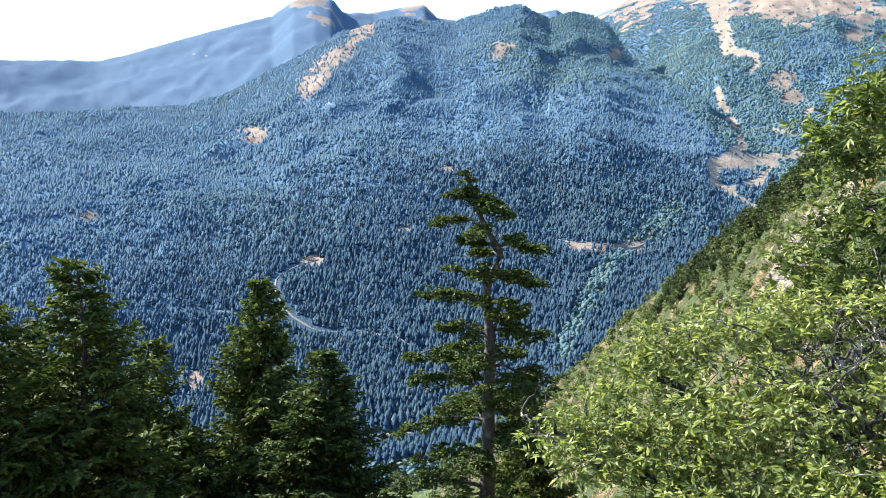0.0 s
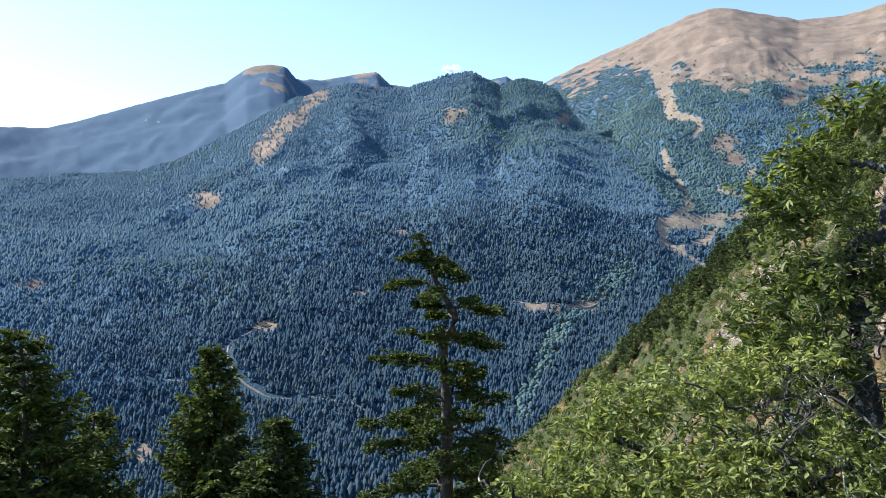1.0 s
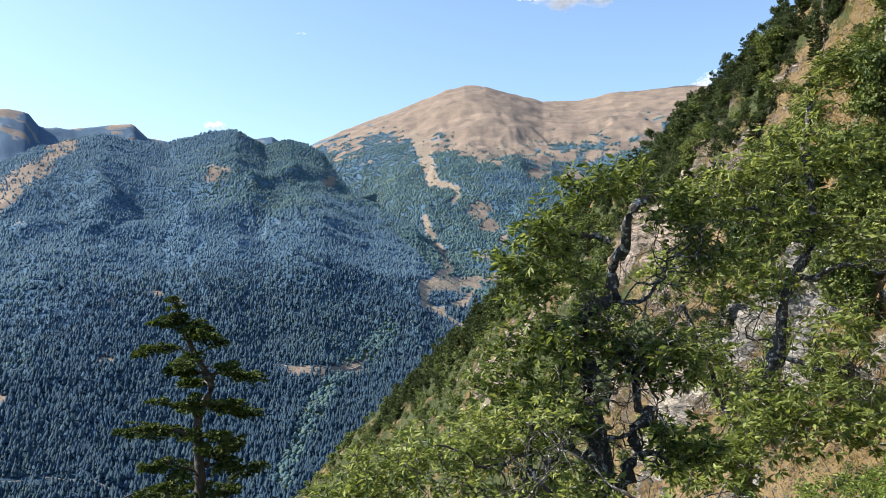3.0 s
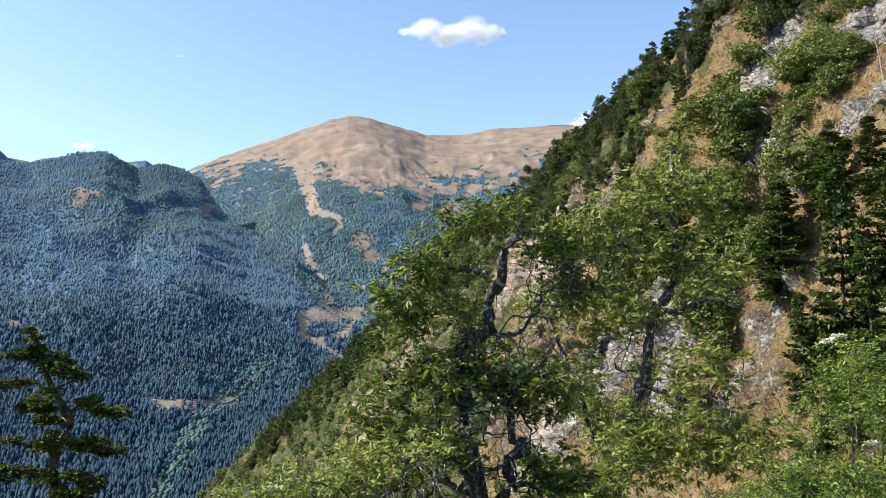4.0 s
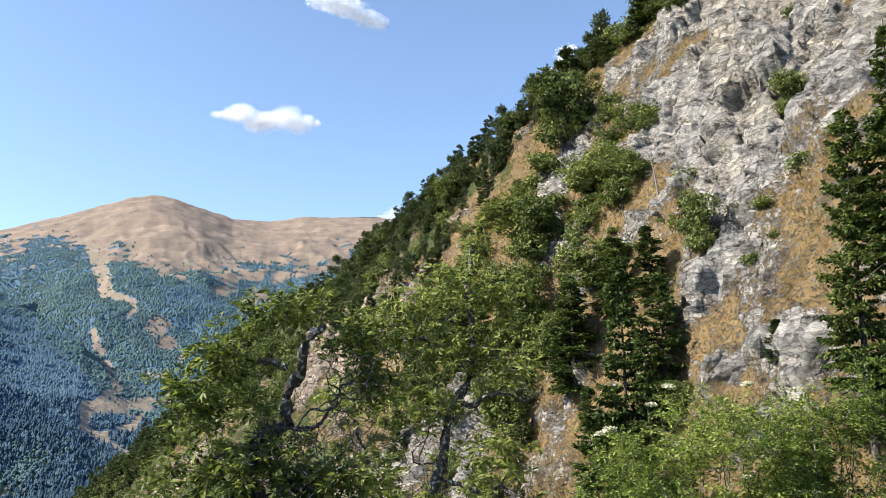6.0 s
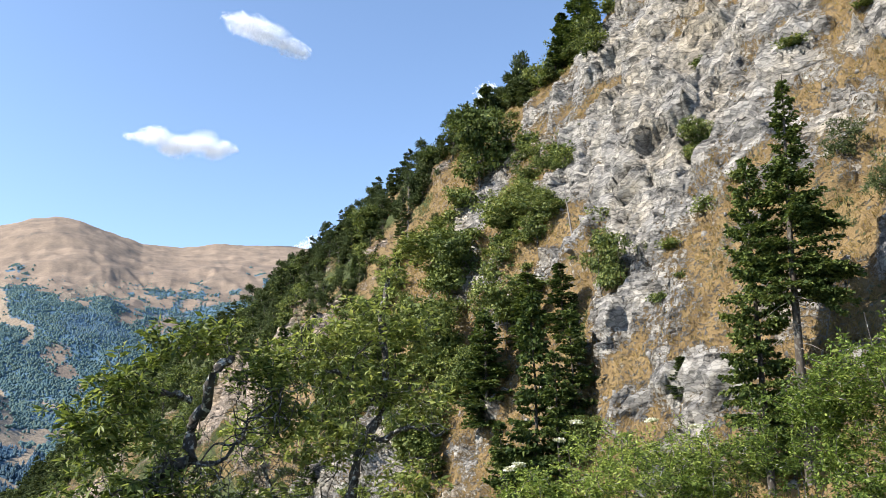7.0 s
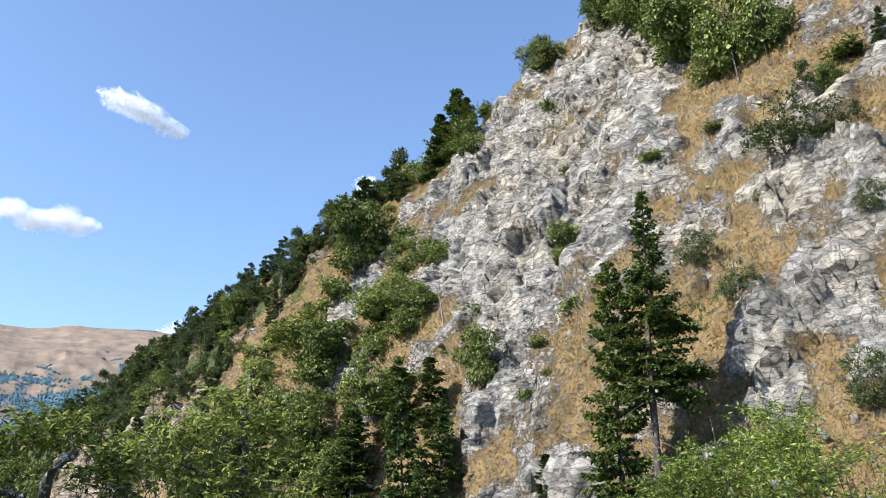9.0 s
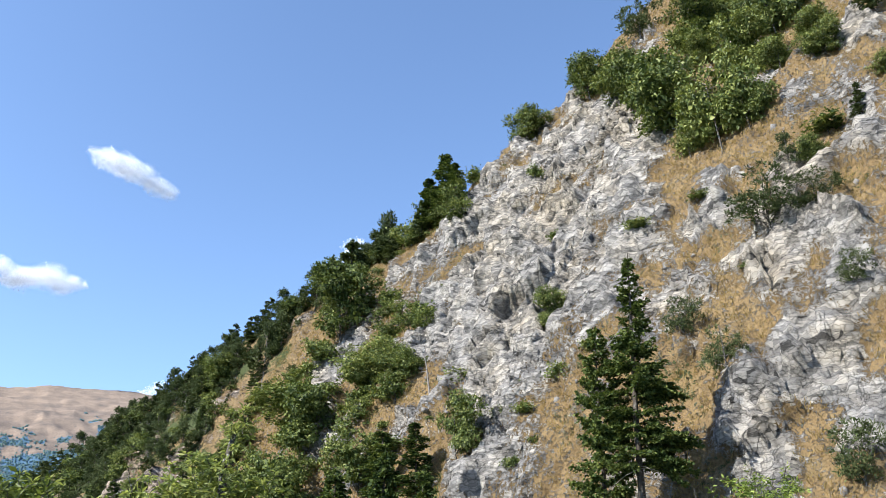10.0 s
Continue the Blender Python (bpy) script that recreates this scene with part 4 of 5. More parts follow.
def old_fir(height):
    """A ragged fir: crooked bare stem, and bent limbs that carry flat clumps of needle sprays towards their ends."""
    root = new("fir_tree")
    trunk, out = Wood(), []
    drop, side = zip(*BENT)
    hh = np.linspace(0, height, 60)
    stem = np.stack([np.interp(height - hh, drop, side), 0.10 * np.sin(hh * 1.3), hh - 0.4 * (1 - hh / height)], -1)
    stem[1:-1] = (stem[:-2] + 2 * stem[1:-1] + stem[2:]) / 4
    trunk.tube(stem, 0.25 * (1 - hh / height) ** 0.75 + 0.025, 9, 0.3)
    part("trunk", trunk.mesh("fir_trunk", M_BARK_FIR), root)
    fine = Wood()

    def axis(h):
        return np.array([np.interp(h, hh, stem[:, c]) for c in range(3)])

    def clump(c, size, count):
        for q in range(count):
            a = RNG.random() * 6.28
            o = RNG.normal(size=3) * np.array([0.32, 0.32, 0.20]) * size
            bough(fine, c + o, (math.sin(a), math.cos(a)), size * RNG.uniform(0.45, 0.95), 0.008, radians(RNG.uniform(-24, 26)), out, 0.06, 0.105, 0.25, 1.0, 0.55)

    for d0, reach, d1, size in PADS:
        for twin in range(2 + (d0 > 4.5)):
            a = axis(height - d0 - 0.10 * twin)
            depth = RNG.uniform(-0.35, 0.35) if twin == 0 else RNG.choice((-1, 1)) * RNG.uniform(0.7, 1.3)
            far = 1.0 if twin == 0 else RNG.uniform(0.3, 0.65)
            e = np.array([a[0] + (reach - a[0]) * far, depth * max(0.5, abs(reach - a[0])) * 0.8, height - d0 - (d1 - d0) * far + RNG.normal() * 0.22 * (twin > 0)])
            k = np.linspace(0, 1, 8)[:, None]
            line = a + (e - a) * k + RNG.normal(size=(8, 3)) * 0.035 * np.sin(k * math.pi) * np.linalg.norm(e - a)
            line[:, 2] += 0.10 * np.sin(k[:, 0] * math.pi) * np.linalg.norm(e - a)
            w = Wood()
            w.tube(line, (0.030 + 0.012 * abs(reach)) * (1 - 0.8 * k[:, 0]) * (1.0 if twin == 0 else 0.7), 6, 0.3)
            part("limb", w.mesh("fir_limb", M_BARK_FIR), root)
            n = max(2, int(np.linalg.norm(e - a) * 0.75 / (size * 0.95)))
            for u in np.linspace(0.5, 1.0, n):
                c = np.array([np.interp(u, k[:, 0], line[:, i]) for i in range(3)])
                clump(c + RNG.normal(size=3) * np.array([0.15, 0.2, 0.08]) * size, size * RNG.uniform(0.6, 1.2), 13)
    for i in range(5):
        clump(axis(height - 0.05 - 0.18 * i), 0.10 + 0.045 * i, 6)
    for i in range(22):
        clump(axis(height - RNG.uniform(3.0, 9.5)) + RNG.normal(size=3) * np.array([0.40, 0.40, 0.1]), 0.30, 8)
    for i in range(30):
        a, b0, ln = RNG.random() * 6.28, axis(height - RNG.uniform(1.5, 9.0)), RNG.uniform(0.3, 0.9)
        fine.tube(np.stack([b0, b0 + np.array([math.cos(a), math.sin(a), 0.1]) * ln * 0.5, b0 + np.array([math.cos(a), math.sin(a), -0.1]) * ln]), [0.016, 0.010, 0.004], 3)
    pos, d, ln = (np.concatenate([o[c] for o in out]) for c in range(3))
    up = unit(np.array([0, 0, 1.0]) + RNG.normal(size=pos.shape) * 0.7)
    v, f = kites(pos, d, up, ln, 0.062 * (0.8 + 0.5 * RNG.random(len(ln))), 0.3)
    tagged(part("branchwork", fine.mesh("fir_branchwork", M_BARK_FIR), root), kind="stuff")
    tagged(part("foliage", mesh_of("fir_foliage", v, f, M_FIR), root, "flat sprays of green needles"), kind="stuff")
    return root


old = old_fir(H)
put(old, p)
tagged(old, "old ragged fir with gnarled bare limbs and flat needle sprays", "fir tree", "firs below the lookout")
dense_fir = fir_tree(13.4, 8.6, 0.06, 58, 7, 0.21, 0.04, (), (0.15, 0), 0.22, 0.78)
p = ground_at(-13.2, 27)
put(dense_fir, p, 0.3, 1.0, (-1.25 - p.z) / 13.4)
tagged(dense_fir, "dense dark green fir with sunlit tips", "fir tree", "firs below the lookout")
dense_two = fir_tree(13.0, 7.6, 0.06, 52, 6, 0.22, 0.08, (), (-0.1, 0.1), 0.24, 0.62)
p = ground_at(-24.3, 22)
put(dense_two, p, 1.1, 1.0, (-0.13 - p.z) / 13.0)
tagged(dense_two, "broad full fir with drooping lower boughs", "fir tree", "firs below the lookout")
for proto, b, r, top, size, turn, label in ((dense_fir, -8.45, 24, -11.2, 0.95, 2.0, "young pointed fir in front of the forest"),
                                            (dense_two, -29.6, 21, -7.0, 1.0, 2.6, "broad fir standing beside the full fir"),
                                            (dense_two, -20.6, 27, -10.0, 0.95, 4.0, "lower fir behind the full fir"),
                                            (dense_fir, -27.2, 28, -8.6, 0.9, 5.0, "slender fir among the broad firs"),
                                            (dense_two, -17.2, 26, -18.0, 0.7, 1.5, "low young fir between the taller firs"),
                                            (dense_fir, 6.2, 30, -13.0, 0.8, 3.5, "shaded fir behind the ragged old fir")):
    p = ground_at(b, r)
    t = again(proto, at(p, turn, size, (1.6 + r * math.tan(radians(top)) - p.z) / (13.4 if proto is dense_fir else 13.0)))
    tagged(t, label)


# ---- trees and bushes on the rocky hillside ----
def crown_points(lobes, count, rng, shell=0.55):
    """Points in the outer part of some lobes (x, y, z, rx, rz), with the way out from the lobe."""
    vol = np.array([l[3] ** 2 * l[4] for l in lobes])
    pick = rng.choice(len(lobes), count, p=vol / vol.sum())
    d = unit(rng.normal(size=(count, 3)))
    rad = (shell + (1 - shell) * rng.random(count)) ** 0.7
    L = np.array(lobes)[pick]
    return L[:, :3] + d * rad[:, None] * L[:, [3, 3, 4]], d


def leafy_tree(name, height, lobes, clumps, per, leaf, seed, material, stem=0.12, kind="broad"):
    """Hillside tree: trunk, limbs to each lobe, and clumps of leaves or needles."""
    rng = np.random.default_rng(seed)
    root = new(name)
    trunk, wood = Wood(), Wood()
    k = np.linspace(0, 1, 8)
    bend = rng.normal(size=2) * 0.04 * height
    top = height * (0.92 if kind == "pine" else 0.7)
    pts = np.stack([bend[0] * np.sin(k * 3), bend[1] * k, k * top - 0.5 * (1 - k)], -1)
    trunk.tube(pts, stem * (1 - 0.85 * k), 6, 0.2)
    for l in lobes:
        a = pts[np.argmin(np.abs(pts[:, 2] - max(0.2, l[2] - l[4] * 1.1)))]
        e = np.array(l[:3])
        kk = np.linspace(0, 1, 5)[:, None]
        line = a + (e - a) * kk + rng.normal(size=(5, 3)) * 0.06 * kk
        wood.tube(line[::2], stem * 0.45 * (1 - 0.8 * kk[::2, 0]), 3)
        for q in range(1 if name == "broadleaf_tree" else 0):
            t = e + unit(rng.normal(size=3)) * np.array([l[3], l[3], l[4]]) * 0.8
            wood.tube(np.stack([e + (a - e) * 0.15, (e + t) / 2 + rng.normal(size=3) * 0.08, t]), [stem * 0.16, stem * 0.1, stem * 0.03], 3)
    c, d = crown_points(lobes, clumps, rng, 0.9)
    inner, way_out = crown_points(lobes, clumps * 2, rng, 0.1)
    idx = np.repeat(np.arange(clumps), per)
    n = len(idx)
    if kind == "pine":
        way = unit(d[idx] * 0.5 + np.array([0, 0, 0.55]) + rng.normal(size=(n, 3)) * 0.75)
        pos = c[idx] + rng.normal(size=(n, 3)) * 0.10 * leaf / 0.3
        v, f = kites(pos, way, rng.normal(size=(n, 3)), leaf * (0.7 + 0.6 * rng.random(n)), leaf * 0.28 * (0.7 + 0.6 * rng.random(n)), 0.0)
    else:
        spread = leaf * 1.0
        pos = c[idx] + rng.normal(size=(n, 3)) * spread * np.array([1, 1, 0.45])
        way = unit(d[idx] * 0.6 + rng.normal(size=(n, 3)) * 0.7 + np.array([0, 0, -0.15]))
        up = unit(np.array([0, 0, 0.7]) + d[idx] * 1.1 + rng.normal(size=(n, 3)) * 0.35)
        m = len(inner)
        pos, way = np.concatenate([pos, inner * np.array([0.85, 0.85, 0.95])]), np.concatenate([way, unit(rng.normal(size=(m, 3)))])
        up = np.concatenate([up, unit(way_out + rng.normal(size=(m, 3)) * 0.4)])
        ln = np.concatenate([leaf * (0.7 + 0.6 * rng.random(n)), leaf * rng.uniform(1.3, 2.2, m)])
        v, f = kites(pos, way, up, ln, ln * rng.uniform(0.5, 0.75, n + m))
    part("trunk", trunk.mesh("trunk", M_BARK), root)
    tagged(part("branchwork", wood.mesh("branchwork", M_BARK), root), kind="stuff")
    tagged(part("crown", mesh_of("crown", v, f, material), root), kind="stuff")
    return root


def lobes_for(kind, seed):
    rng = np.random.default_rng(seed)
    out = []
    if kind == "broad":
        for i in range(11):
            h = rng.uniform(0.25, 0.88)
            w = 0.46 * math.sin(math.pi * min(1, max(0.12, h * 0.95))) ** 0.6
            a = rng.random() * 6.28
            q = w * rng.random() ** 0.5 * 0.75
            s = rng.uniform(0.11, 0.2)
            out.append((5 * q * math.cos(a), 5 * q * math.sin(a), 5 * h, 5 * s, 5 * s * 0.62))
    elif kind == "pine":
        for i in range(20):
            h = rng.uniform(0.2, 0.98)
            a = rng.random() * 6.28
            q = (1.05 - h) * 0.32 * rng.random() ** 0.4 + 0.02
            s = rng.uniform(0.05, 0.10) * (1.3 - 0.7 * h)
            out.append((5 * q * math.cos(a), 5 * q * math.sin(a), 5 * h, 5 * s, 5 * s * 0.8))
    else:
        for i in range(8):
            a = rng.random() * 6.28
            q = 0.32 * rng.random() ** 0.5
            h = rng.uniform(0.3, 0.75) * (1.1 - q)
            s = rng.uniform(0.16, 0.26)
            out.append((2 * q * math.cos(a), 2 * q * math.sin(a), 2 * h, 2 * s, 2 * s * 0.8))
    return out


BIG = [leafy_tree("broadleaf_tree", 5, lobes_for("broad", 10 + i) + lobes_for("broad", 90 + i)[:4], 300, 20, 0.18, 20 + i, M_LEAF_FAR, 0.07) for i in range(3)]
BROAD = [leafy_tree("broadleaf_tree", 5, lobes_for("broad", 14 + i), 62, 12, 0.30, 24 + i, M_LEAF_FAR) for i in range(4)]
PINES = [leafy_tree("pine_tree", 5, lobes_for("pine", 40 + i), 170, 9, 0.34, 50 + i, M_PINE, 0.09, "pine") for i in range(3)]
for i in range(3):
    PINES.append(fir_tree(5, 2.7, 0.12, 14, 4, 0.30, 0.3, (), (0.25 * (i - 1), 0.1), 0.08, 0.6, (M_PINE, M_BARK_FIR), 0.065, 0.8))
    PINES[-1].name = "pine_tree"
BUSHES = [leafy_tree("bush", 2, lobes_for("bush", 70 + i), 75, 8, 0.20, 80 + i, M_LEAF_FAR, 0.04) for i in range(3)]
CLIFF_FIR = fir_tree(10, 3.9, 0.05, 30, 6, 0.29, 0.35, (), (0.25, 0), 0.13, 0.55, (M_FIR_B, M_BARK_FIR), 0.06, 0.8)
SCRUB = [leafy_tree("pine_tree", 5, lobes_for("broad", 60 + i), 230, 11, 0.30, 64 + i, M_PINE, 0.09, "pine") for i in range(2)]
used = set()


def grow(protos, place, size, tall, label, category, group):
    """First use moves the built plant itself, later ones copy it."""
    proto = protos[int(RNG.integers(len(protos)))]
    m = at(place, RNG.random() * 6.28, size, tall)
    if proto.name in used:
        ob = again(proto, m)
    else:
        used.add(proto.name)
        ob = proto
        ob.matrix_basis = m
    return tagged(ob, label, category, group)


def stand(b, e, sink=0.3):
    """Foot of a plant on the face at a bearing and rise, and its distance."""
    q = spur(b, e)
    p = face_point(np.array([q.y]), np.array([q.z]))[0][0]
    return Vector((p[0] + 0.3, p[1], p[2] - sink)), Vector(p).length


# bearing, rise of the foot, angular height and width
for b, e, h, w in ((51.7, 18.3, 0.095, 0.092), (49.3, 12.4, 0.056, 0.12), (60.8, 9.7, 0.081, 0.063), (53.8, 15.1, 0.063, 0.077), (56.3, 15.5, 0.049, 0.063),
                   (66.9, 32.8, 0.049, 0.056), (72.1, 35.0, 0.056, 0.063), (74.8, 34.2, 0.063, 0.07), (78.3, 31.3, 0.12, 0.106), (81.8, 29.9, 0.12, 0.099),
                   (84.1, 30.6, 0.063, 0.063), (87.3, 36.5, 0.085, 0.07), (81.6, 36.4, 0.07, 0.077), (76.6, 33.0, 0.09, 0.08), (84.5, 34.0, 0.08, 0.08)):
    p, r = stand(b, e)
    grow(BIG, p, w * r / 4.2, h * r / 4.0, "bushy green broadleaf tree growing on the rocky slope", "tree", "broadleaf trees on the hillside")
for b, e, h, w in ((53.2, 8.3, 0.077, 0.077), (50.5, 20.6, 0.028, 0.042), (49.2, 10.2, 0.092, 0.092), (45.9, 13.8, 0.021, 0.042), (44.3, 10.2, 0.049, 0.07),
                   (39.9, 1.0, 0.106, 0.063), (53.0, -2.6, 0.056, 0.063), (47.6, 4.7, 0.099, 0.099), (43.0, 15.0, 0.042, 0.056), (67.5, 19.1, 0.05, 0.049),
                   (46.5, -1.0, 0.09, 0.09), (43.5, 3.0, 0.08, 0.08), (50.5, 4.0, 0.06, 0.06), (27.5, -3.0, 0.035, 0.04)):
    p, r = stand(b, e)
    grow(BIG, p, w * r / 4.2, h * r / 4.0, "dark green broadleaf tree clinging to the rocks", "tree", "broadleaf trees on the hillside")
for b, e, h, w in ((54.9, 24.7, 0.06, 0.035), (76.9, 38.3, 0.049, 0.056), (51.9, 22.2, 0.056, 0.049), (49.4, 21.0, 0.049, 0.035), (84.1, 23.7, 0.063, 0.077),
                   (87.4, 24.2, 0.035, 0.056), (79.6, 14.2, 0.056, 0.049), (77.1, 17.1, 0.042, 0.049), (88.7, 18.8, 0.035, 0.042), (86.3, 7.3, 0.063, 0.063), (45.9, 17.0, 0.05, 0.025)):
    p, r = stand(b, e)
    grow(PINES if b < 60 else SCRUB, p, 1.15 * max(w, h * 0.6) * r / (2.9 if b < 60 else 4.2), 1.2 * h * r / 4.7, "scrubby dark pine rooted in the rock ledges", "pine tree", "pines on the hillside")
for b, e, h, w in ((59.4, 27.6, 0.100, 0.055), (58.3, 26.9, 0.075, 0.05), (60.6, 28.2, 0.065, 0.04), (54.8, 7.6, 0.099, 0.075), (57.3, 8.3, 0.092, 0.06),
                   (54.7, -2.6, 0.255, 0.085), (56.4, -3.2, 0.19, 0.07), (51.5, 2.3, 0.141, 0.085), (57.5, 1.0, 0.17, 0.08), (65.5, 3.2, 0.05, 0.042), (26.2, -4.5, 0.05, 0.03), (37.5, 5, 0.07, 0.04)):
    p, r = stand(b, e)
    grow([CLIFF_FIR], p, w * r / 3.9, h * r / 10, "dark fir growing among the rocks", "fir tree", "firs on the hillside")
for b, e, h, w in ((68.1, 26.1, 0.016, 0.024), (75.0, 24.8, 0.021, 0.035), (68.1, 15.2, 0.028, 0.035), (65.4, 13.0, 0.021, 0.028), (64.3, 9.3, 0.021, 0.021),
                   (66.0, 10.9, 0.014, 0.018), (63.5, 12.7, 0.021, 0.021), (70.7, 16.6, 0.021, 0.028), (67.3, 29.5, 0.021, 0.018), (89.4, 29.7, 0.021, 0.042),
                   (79.6, 26.8, 0.014, 0.028), (55.5, 11.3, 0.021, 0.042), (51.0, 14.0, 0.028, 0.035), (60.4, 15.5, 0.028, 0.042), (82.0, 21.0, 0.012, 0.018)):
    p, r = stand(b, e, 0.15)
    grow(BUSHES, p, w * r / 1.7, h * r / 1.7, "small green bush growing in a rock crevice", "bush", "bushes on the hillside")


def leaf_mass(name, protos, rows, material, label):
    """Far plants that cannot be told apart, joined: crowns of the built plants at each place."""
    vs, fs, off = [], [], 0
    for k, (place, size, tall) in enumerate(rows):
        proto = protos[k % len(protos)]
        me = [o for o in proto.children if o.name.split(".")[0] in ("crown", "foliage")][0].data
        v = np.empty(len(me.vertices) * 3, np.float32)
        me.vertices.foreach_get("co", v)
        v = v.reshape(-1, 4, 3)
        v = v[RNG.random(len(v)) < 0.3]
        v = (v.mean(1, keepdims=True) + (v - v.mean(1, keepdims=True)) * 1.75).reshape(-1, 3)
        k4 = np.arange(len(v) // 4)[:, None] * 4
        f = np.concatenate([k4 + np.array([[0, 1, 2]]), k4 + np.array([[0, 2, 3]])])
        a = RNG.random() * 6.28
        c, s = math.cos(a), math.sin(a)
        vs.append(np.stack([v[:, 0] * c - v[:, 1] * s, v[:, 0] * s + v[:, 1] * c, v[:, 2] * tall / size], -1) * size + np.array(place))
        fs.append(f + off)
        off += len(v)
    tagged(new(name, mesh_of(name, np.concatenate(vs), np.concatenate(fs), material)), label, "scrub", kind="stuff")


def on_face(n, y0, y1, power, depth):
    """Random places on the face: y, height, foot point, rockiness."""
    y = y0 + (y1 - y0) * RNG.random(n) ** power
    zc = np.interp(y, CREST_Y, CREST_Z)
    z = zc - depth(y) * RNG.random(n)
    v, rk = face_point(y, z)
    return y, z, v + np.array([0.3, 0, -0.35]), rk


def skyline_pines():
    """Pines crowding the crest of the spur and the slope under it, thinning out on the bare cliff above."""
    y, z, v, rk = on_face(900, 58, 333, 0.9, lambda q: (7 + 22 * np.clip((q - 85) / 50, 0, 1)) * RNG.random(len(q)) ** 0.4)
    rest, near = [], 0
    for i in range(len(y)):
        if rk[i] > 0.75 and RNG.random() < 0.7:
            continue
        h = RNG.uniform(3.4, 6.6) * (1.0 if y[i] < 200 else 1.15)
        w = h * RNG.uniform(0.85, 1.25) / 4.2
        if y[i] > 185:
            rest.append((Vector(v[i]), w, h / 4.9))
        elif near < 215:
            near += 1
            grow(PINES, Vector(v[i]), w, h / 4.9, "dark pine crowding the crest of the spur", "pine tree", "pines along the crest")
        if len(rest) + near > 520:
            break
    leaf_mass("pine_scrub", PINES, rest, M_PINE, "dense dark pines on the far end of the spur")


def slope_scrub():
    """Bushes and low trees over the wooded part of the face."""
    near, rest = 0, []
    y, z, v, rk = on_face(1600, 50, 160, 1.2, lambda q: 75.0)
    patch = fbm(y / 13, z / 13, 0, 3, 211)
    rise = np.degrees(np.arctan2(v[:, 2] - EYE, np.hypot(v[:, 0], y)))
    bare = (rise > 17.5) & (rise < 21.5) & (y > 62) & (y < 84)
    side = np.degrees(np.arctan2(v[:, 0], y))
    bare |= (side > 31.5) & (side < 38) & (rise > -1) & (rise < 6.5)
    bare |= (side > 47.8) & (side < 51.8) & (rise > -7) & (rise < 2.5)
    for i in range(len(y)):
        if near > 340 or rk[i] > 0.6 and RNG.random() < 0.7 or patch[i] < 0.36 or bare[i]:
            continue
        near += 1
        if y[i] > 78 and RNG.random() < 0.6:
            s = RNG.uniform(0.6, 1.2)
            grow(PINES, Vector(v[i]), s * 1.1, s, "dark pine on the steep wooded slope", "pine tree", "pines on the hillside")
        elif RNG.random() < 0.45:
            s = RNG.uniform(0.7, 1.7)
            grow(BUSHES, Vector(v[i]), s * 1.3, s * 1.1, "low green bush on the steep slope", "bush", "bushes on the hillside")
        else:
            s = RNG.uniform(0.55, 1.3)
            grow(BROAD, Vector(v[i]), s, s * RNG.uniform(0.75, 1.0), "low broadleaf tree on the steep slope", "tree", "broadleaf trees on the hillside")
    y, z, v, rk = on_face(2000, 140, 450, 1.0, lambda q: 80 * RNG.random(len(q)) ** 0.2)
    for i in range(len(y)):
        if len(rest) < 1000 and (rk[i] < 0.5 or RNG.random() < 0.04):
            s = RNG.uniform(0.5, 1.25)
            rest.append((Vector(v[i]), s, s * 0.8))
    leaf_mass("green_scrub", BROAD, rest, M_LEAF_FAR, "green broadleaf scrub on the far end of the spur")
    y, z, v, rk = on_face(16, 50, 112, 1.0, lambda q: np.interp(q, CREST_Y, CREST_Z) + 14)
    for i in range(16):
        s = RNG.uniform(0.6, 1.1)
        if i % 3:
            grow(BIG, Vector(v[i]), s, s, "dark green tree crowding the gully", "tree", "trees in the gully")
        else:
            grow([CLIFF_FIR], Vector(v[i]), s * 0.9, s * 0.8, "dark fir growing among the rocks", "fir tree", "trees in the gully")
    for i in range(34):
        b = 43 + 15.5 * i / 33 + RNG.normal() * 0.6
        e = RNG.uniform(-9, np.interp(b, [43, 50, 53, 56, 59], [9, 9, 7, 4, 0]))
        if 47.8 < b < 51.8 and -7 < e < 2.5:
            continue
        place, r = stand(b, e)
        s = RNG.uniform(0.6, 1.05) * r / 72
        if i % 4:
            grow(BIG, place, s, s, "dark green tree crowding the gully", "tree", "trees in the gully")
        else:
            grow([CLIFF_FIR], place, s * 1.1, s * 1.0, "dark fir growing among the rocks", "fir tree", "trees in the gully")
    for i in range(22):
        b, e = 79 + RNG.random() * 16, RNG.uniform(27, 39)
        place, r = stand(b, e)
        s = RNG.uniform(0.5, 1.0) * r / 72
        grow(BIG if i % 3 else PINES, place, s, s, "dark green tree on the upper ledges", "tree", "trees on the upper ledges")
    y, z, v, rk = on_face(50, -8, 50, 1.0, lambda q: np.interp(q, CREST_Y, CREST_Z) * 0.95)
    for i in range(50):
        s = RNG.uniform(0.18, 0.5)
        grow(BUSHES, Vector(v[i]), s, s * 0.8, "tiny bush on the bare rock", "bush", "bushes on the hillside")


skyline_pines()
slope_scrub()


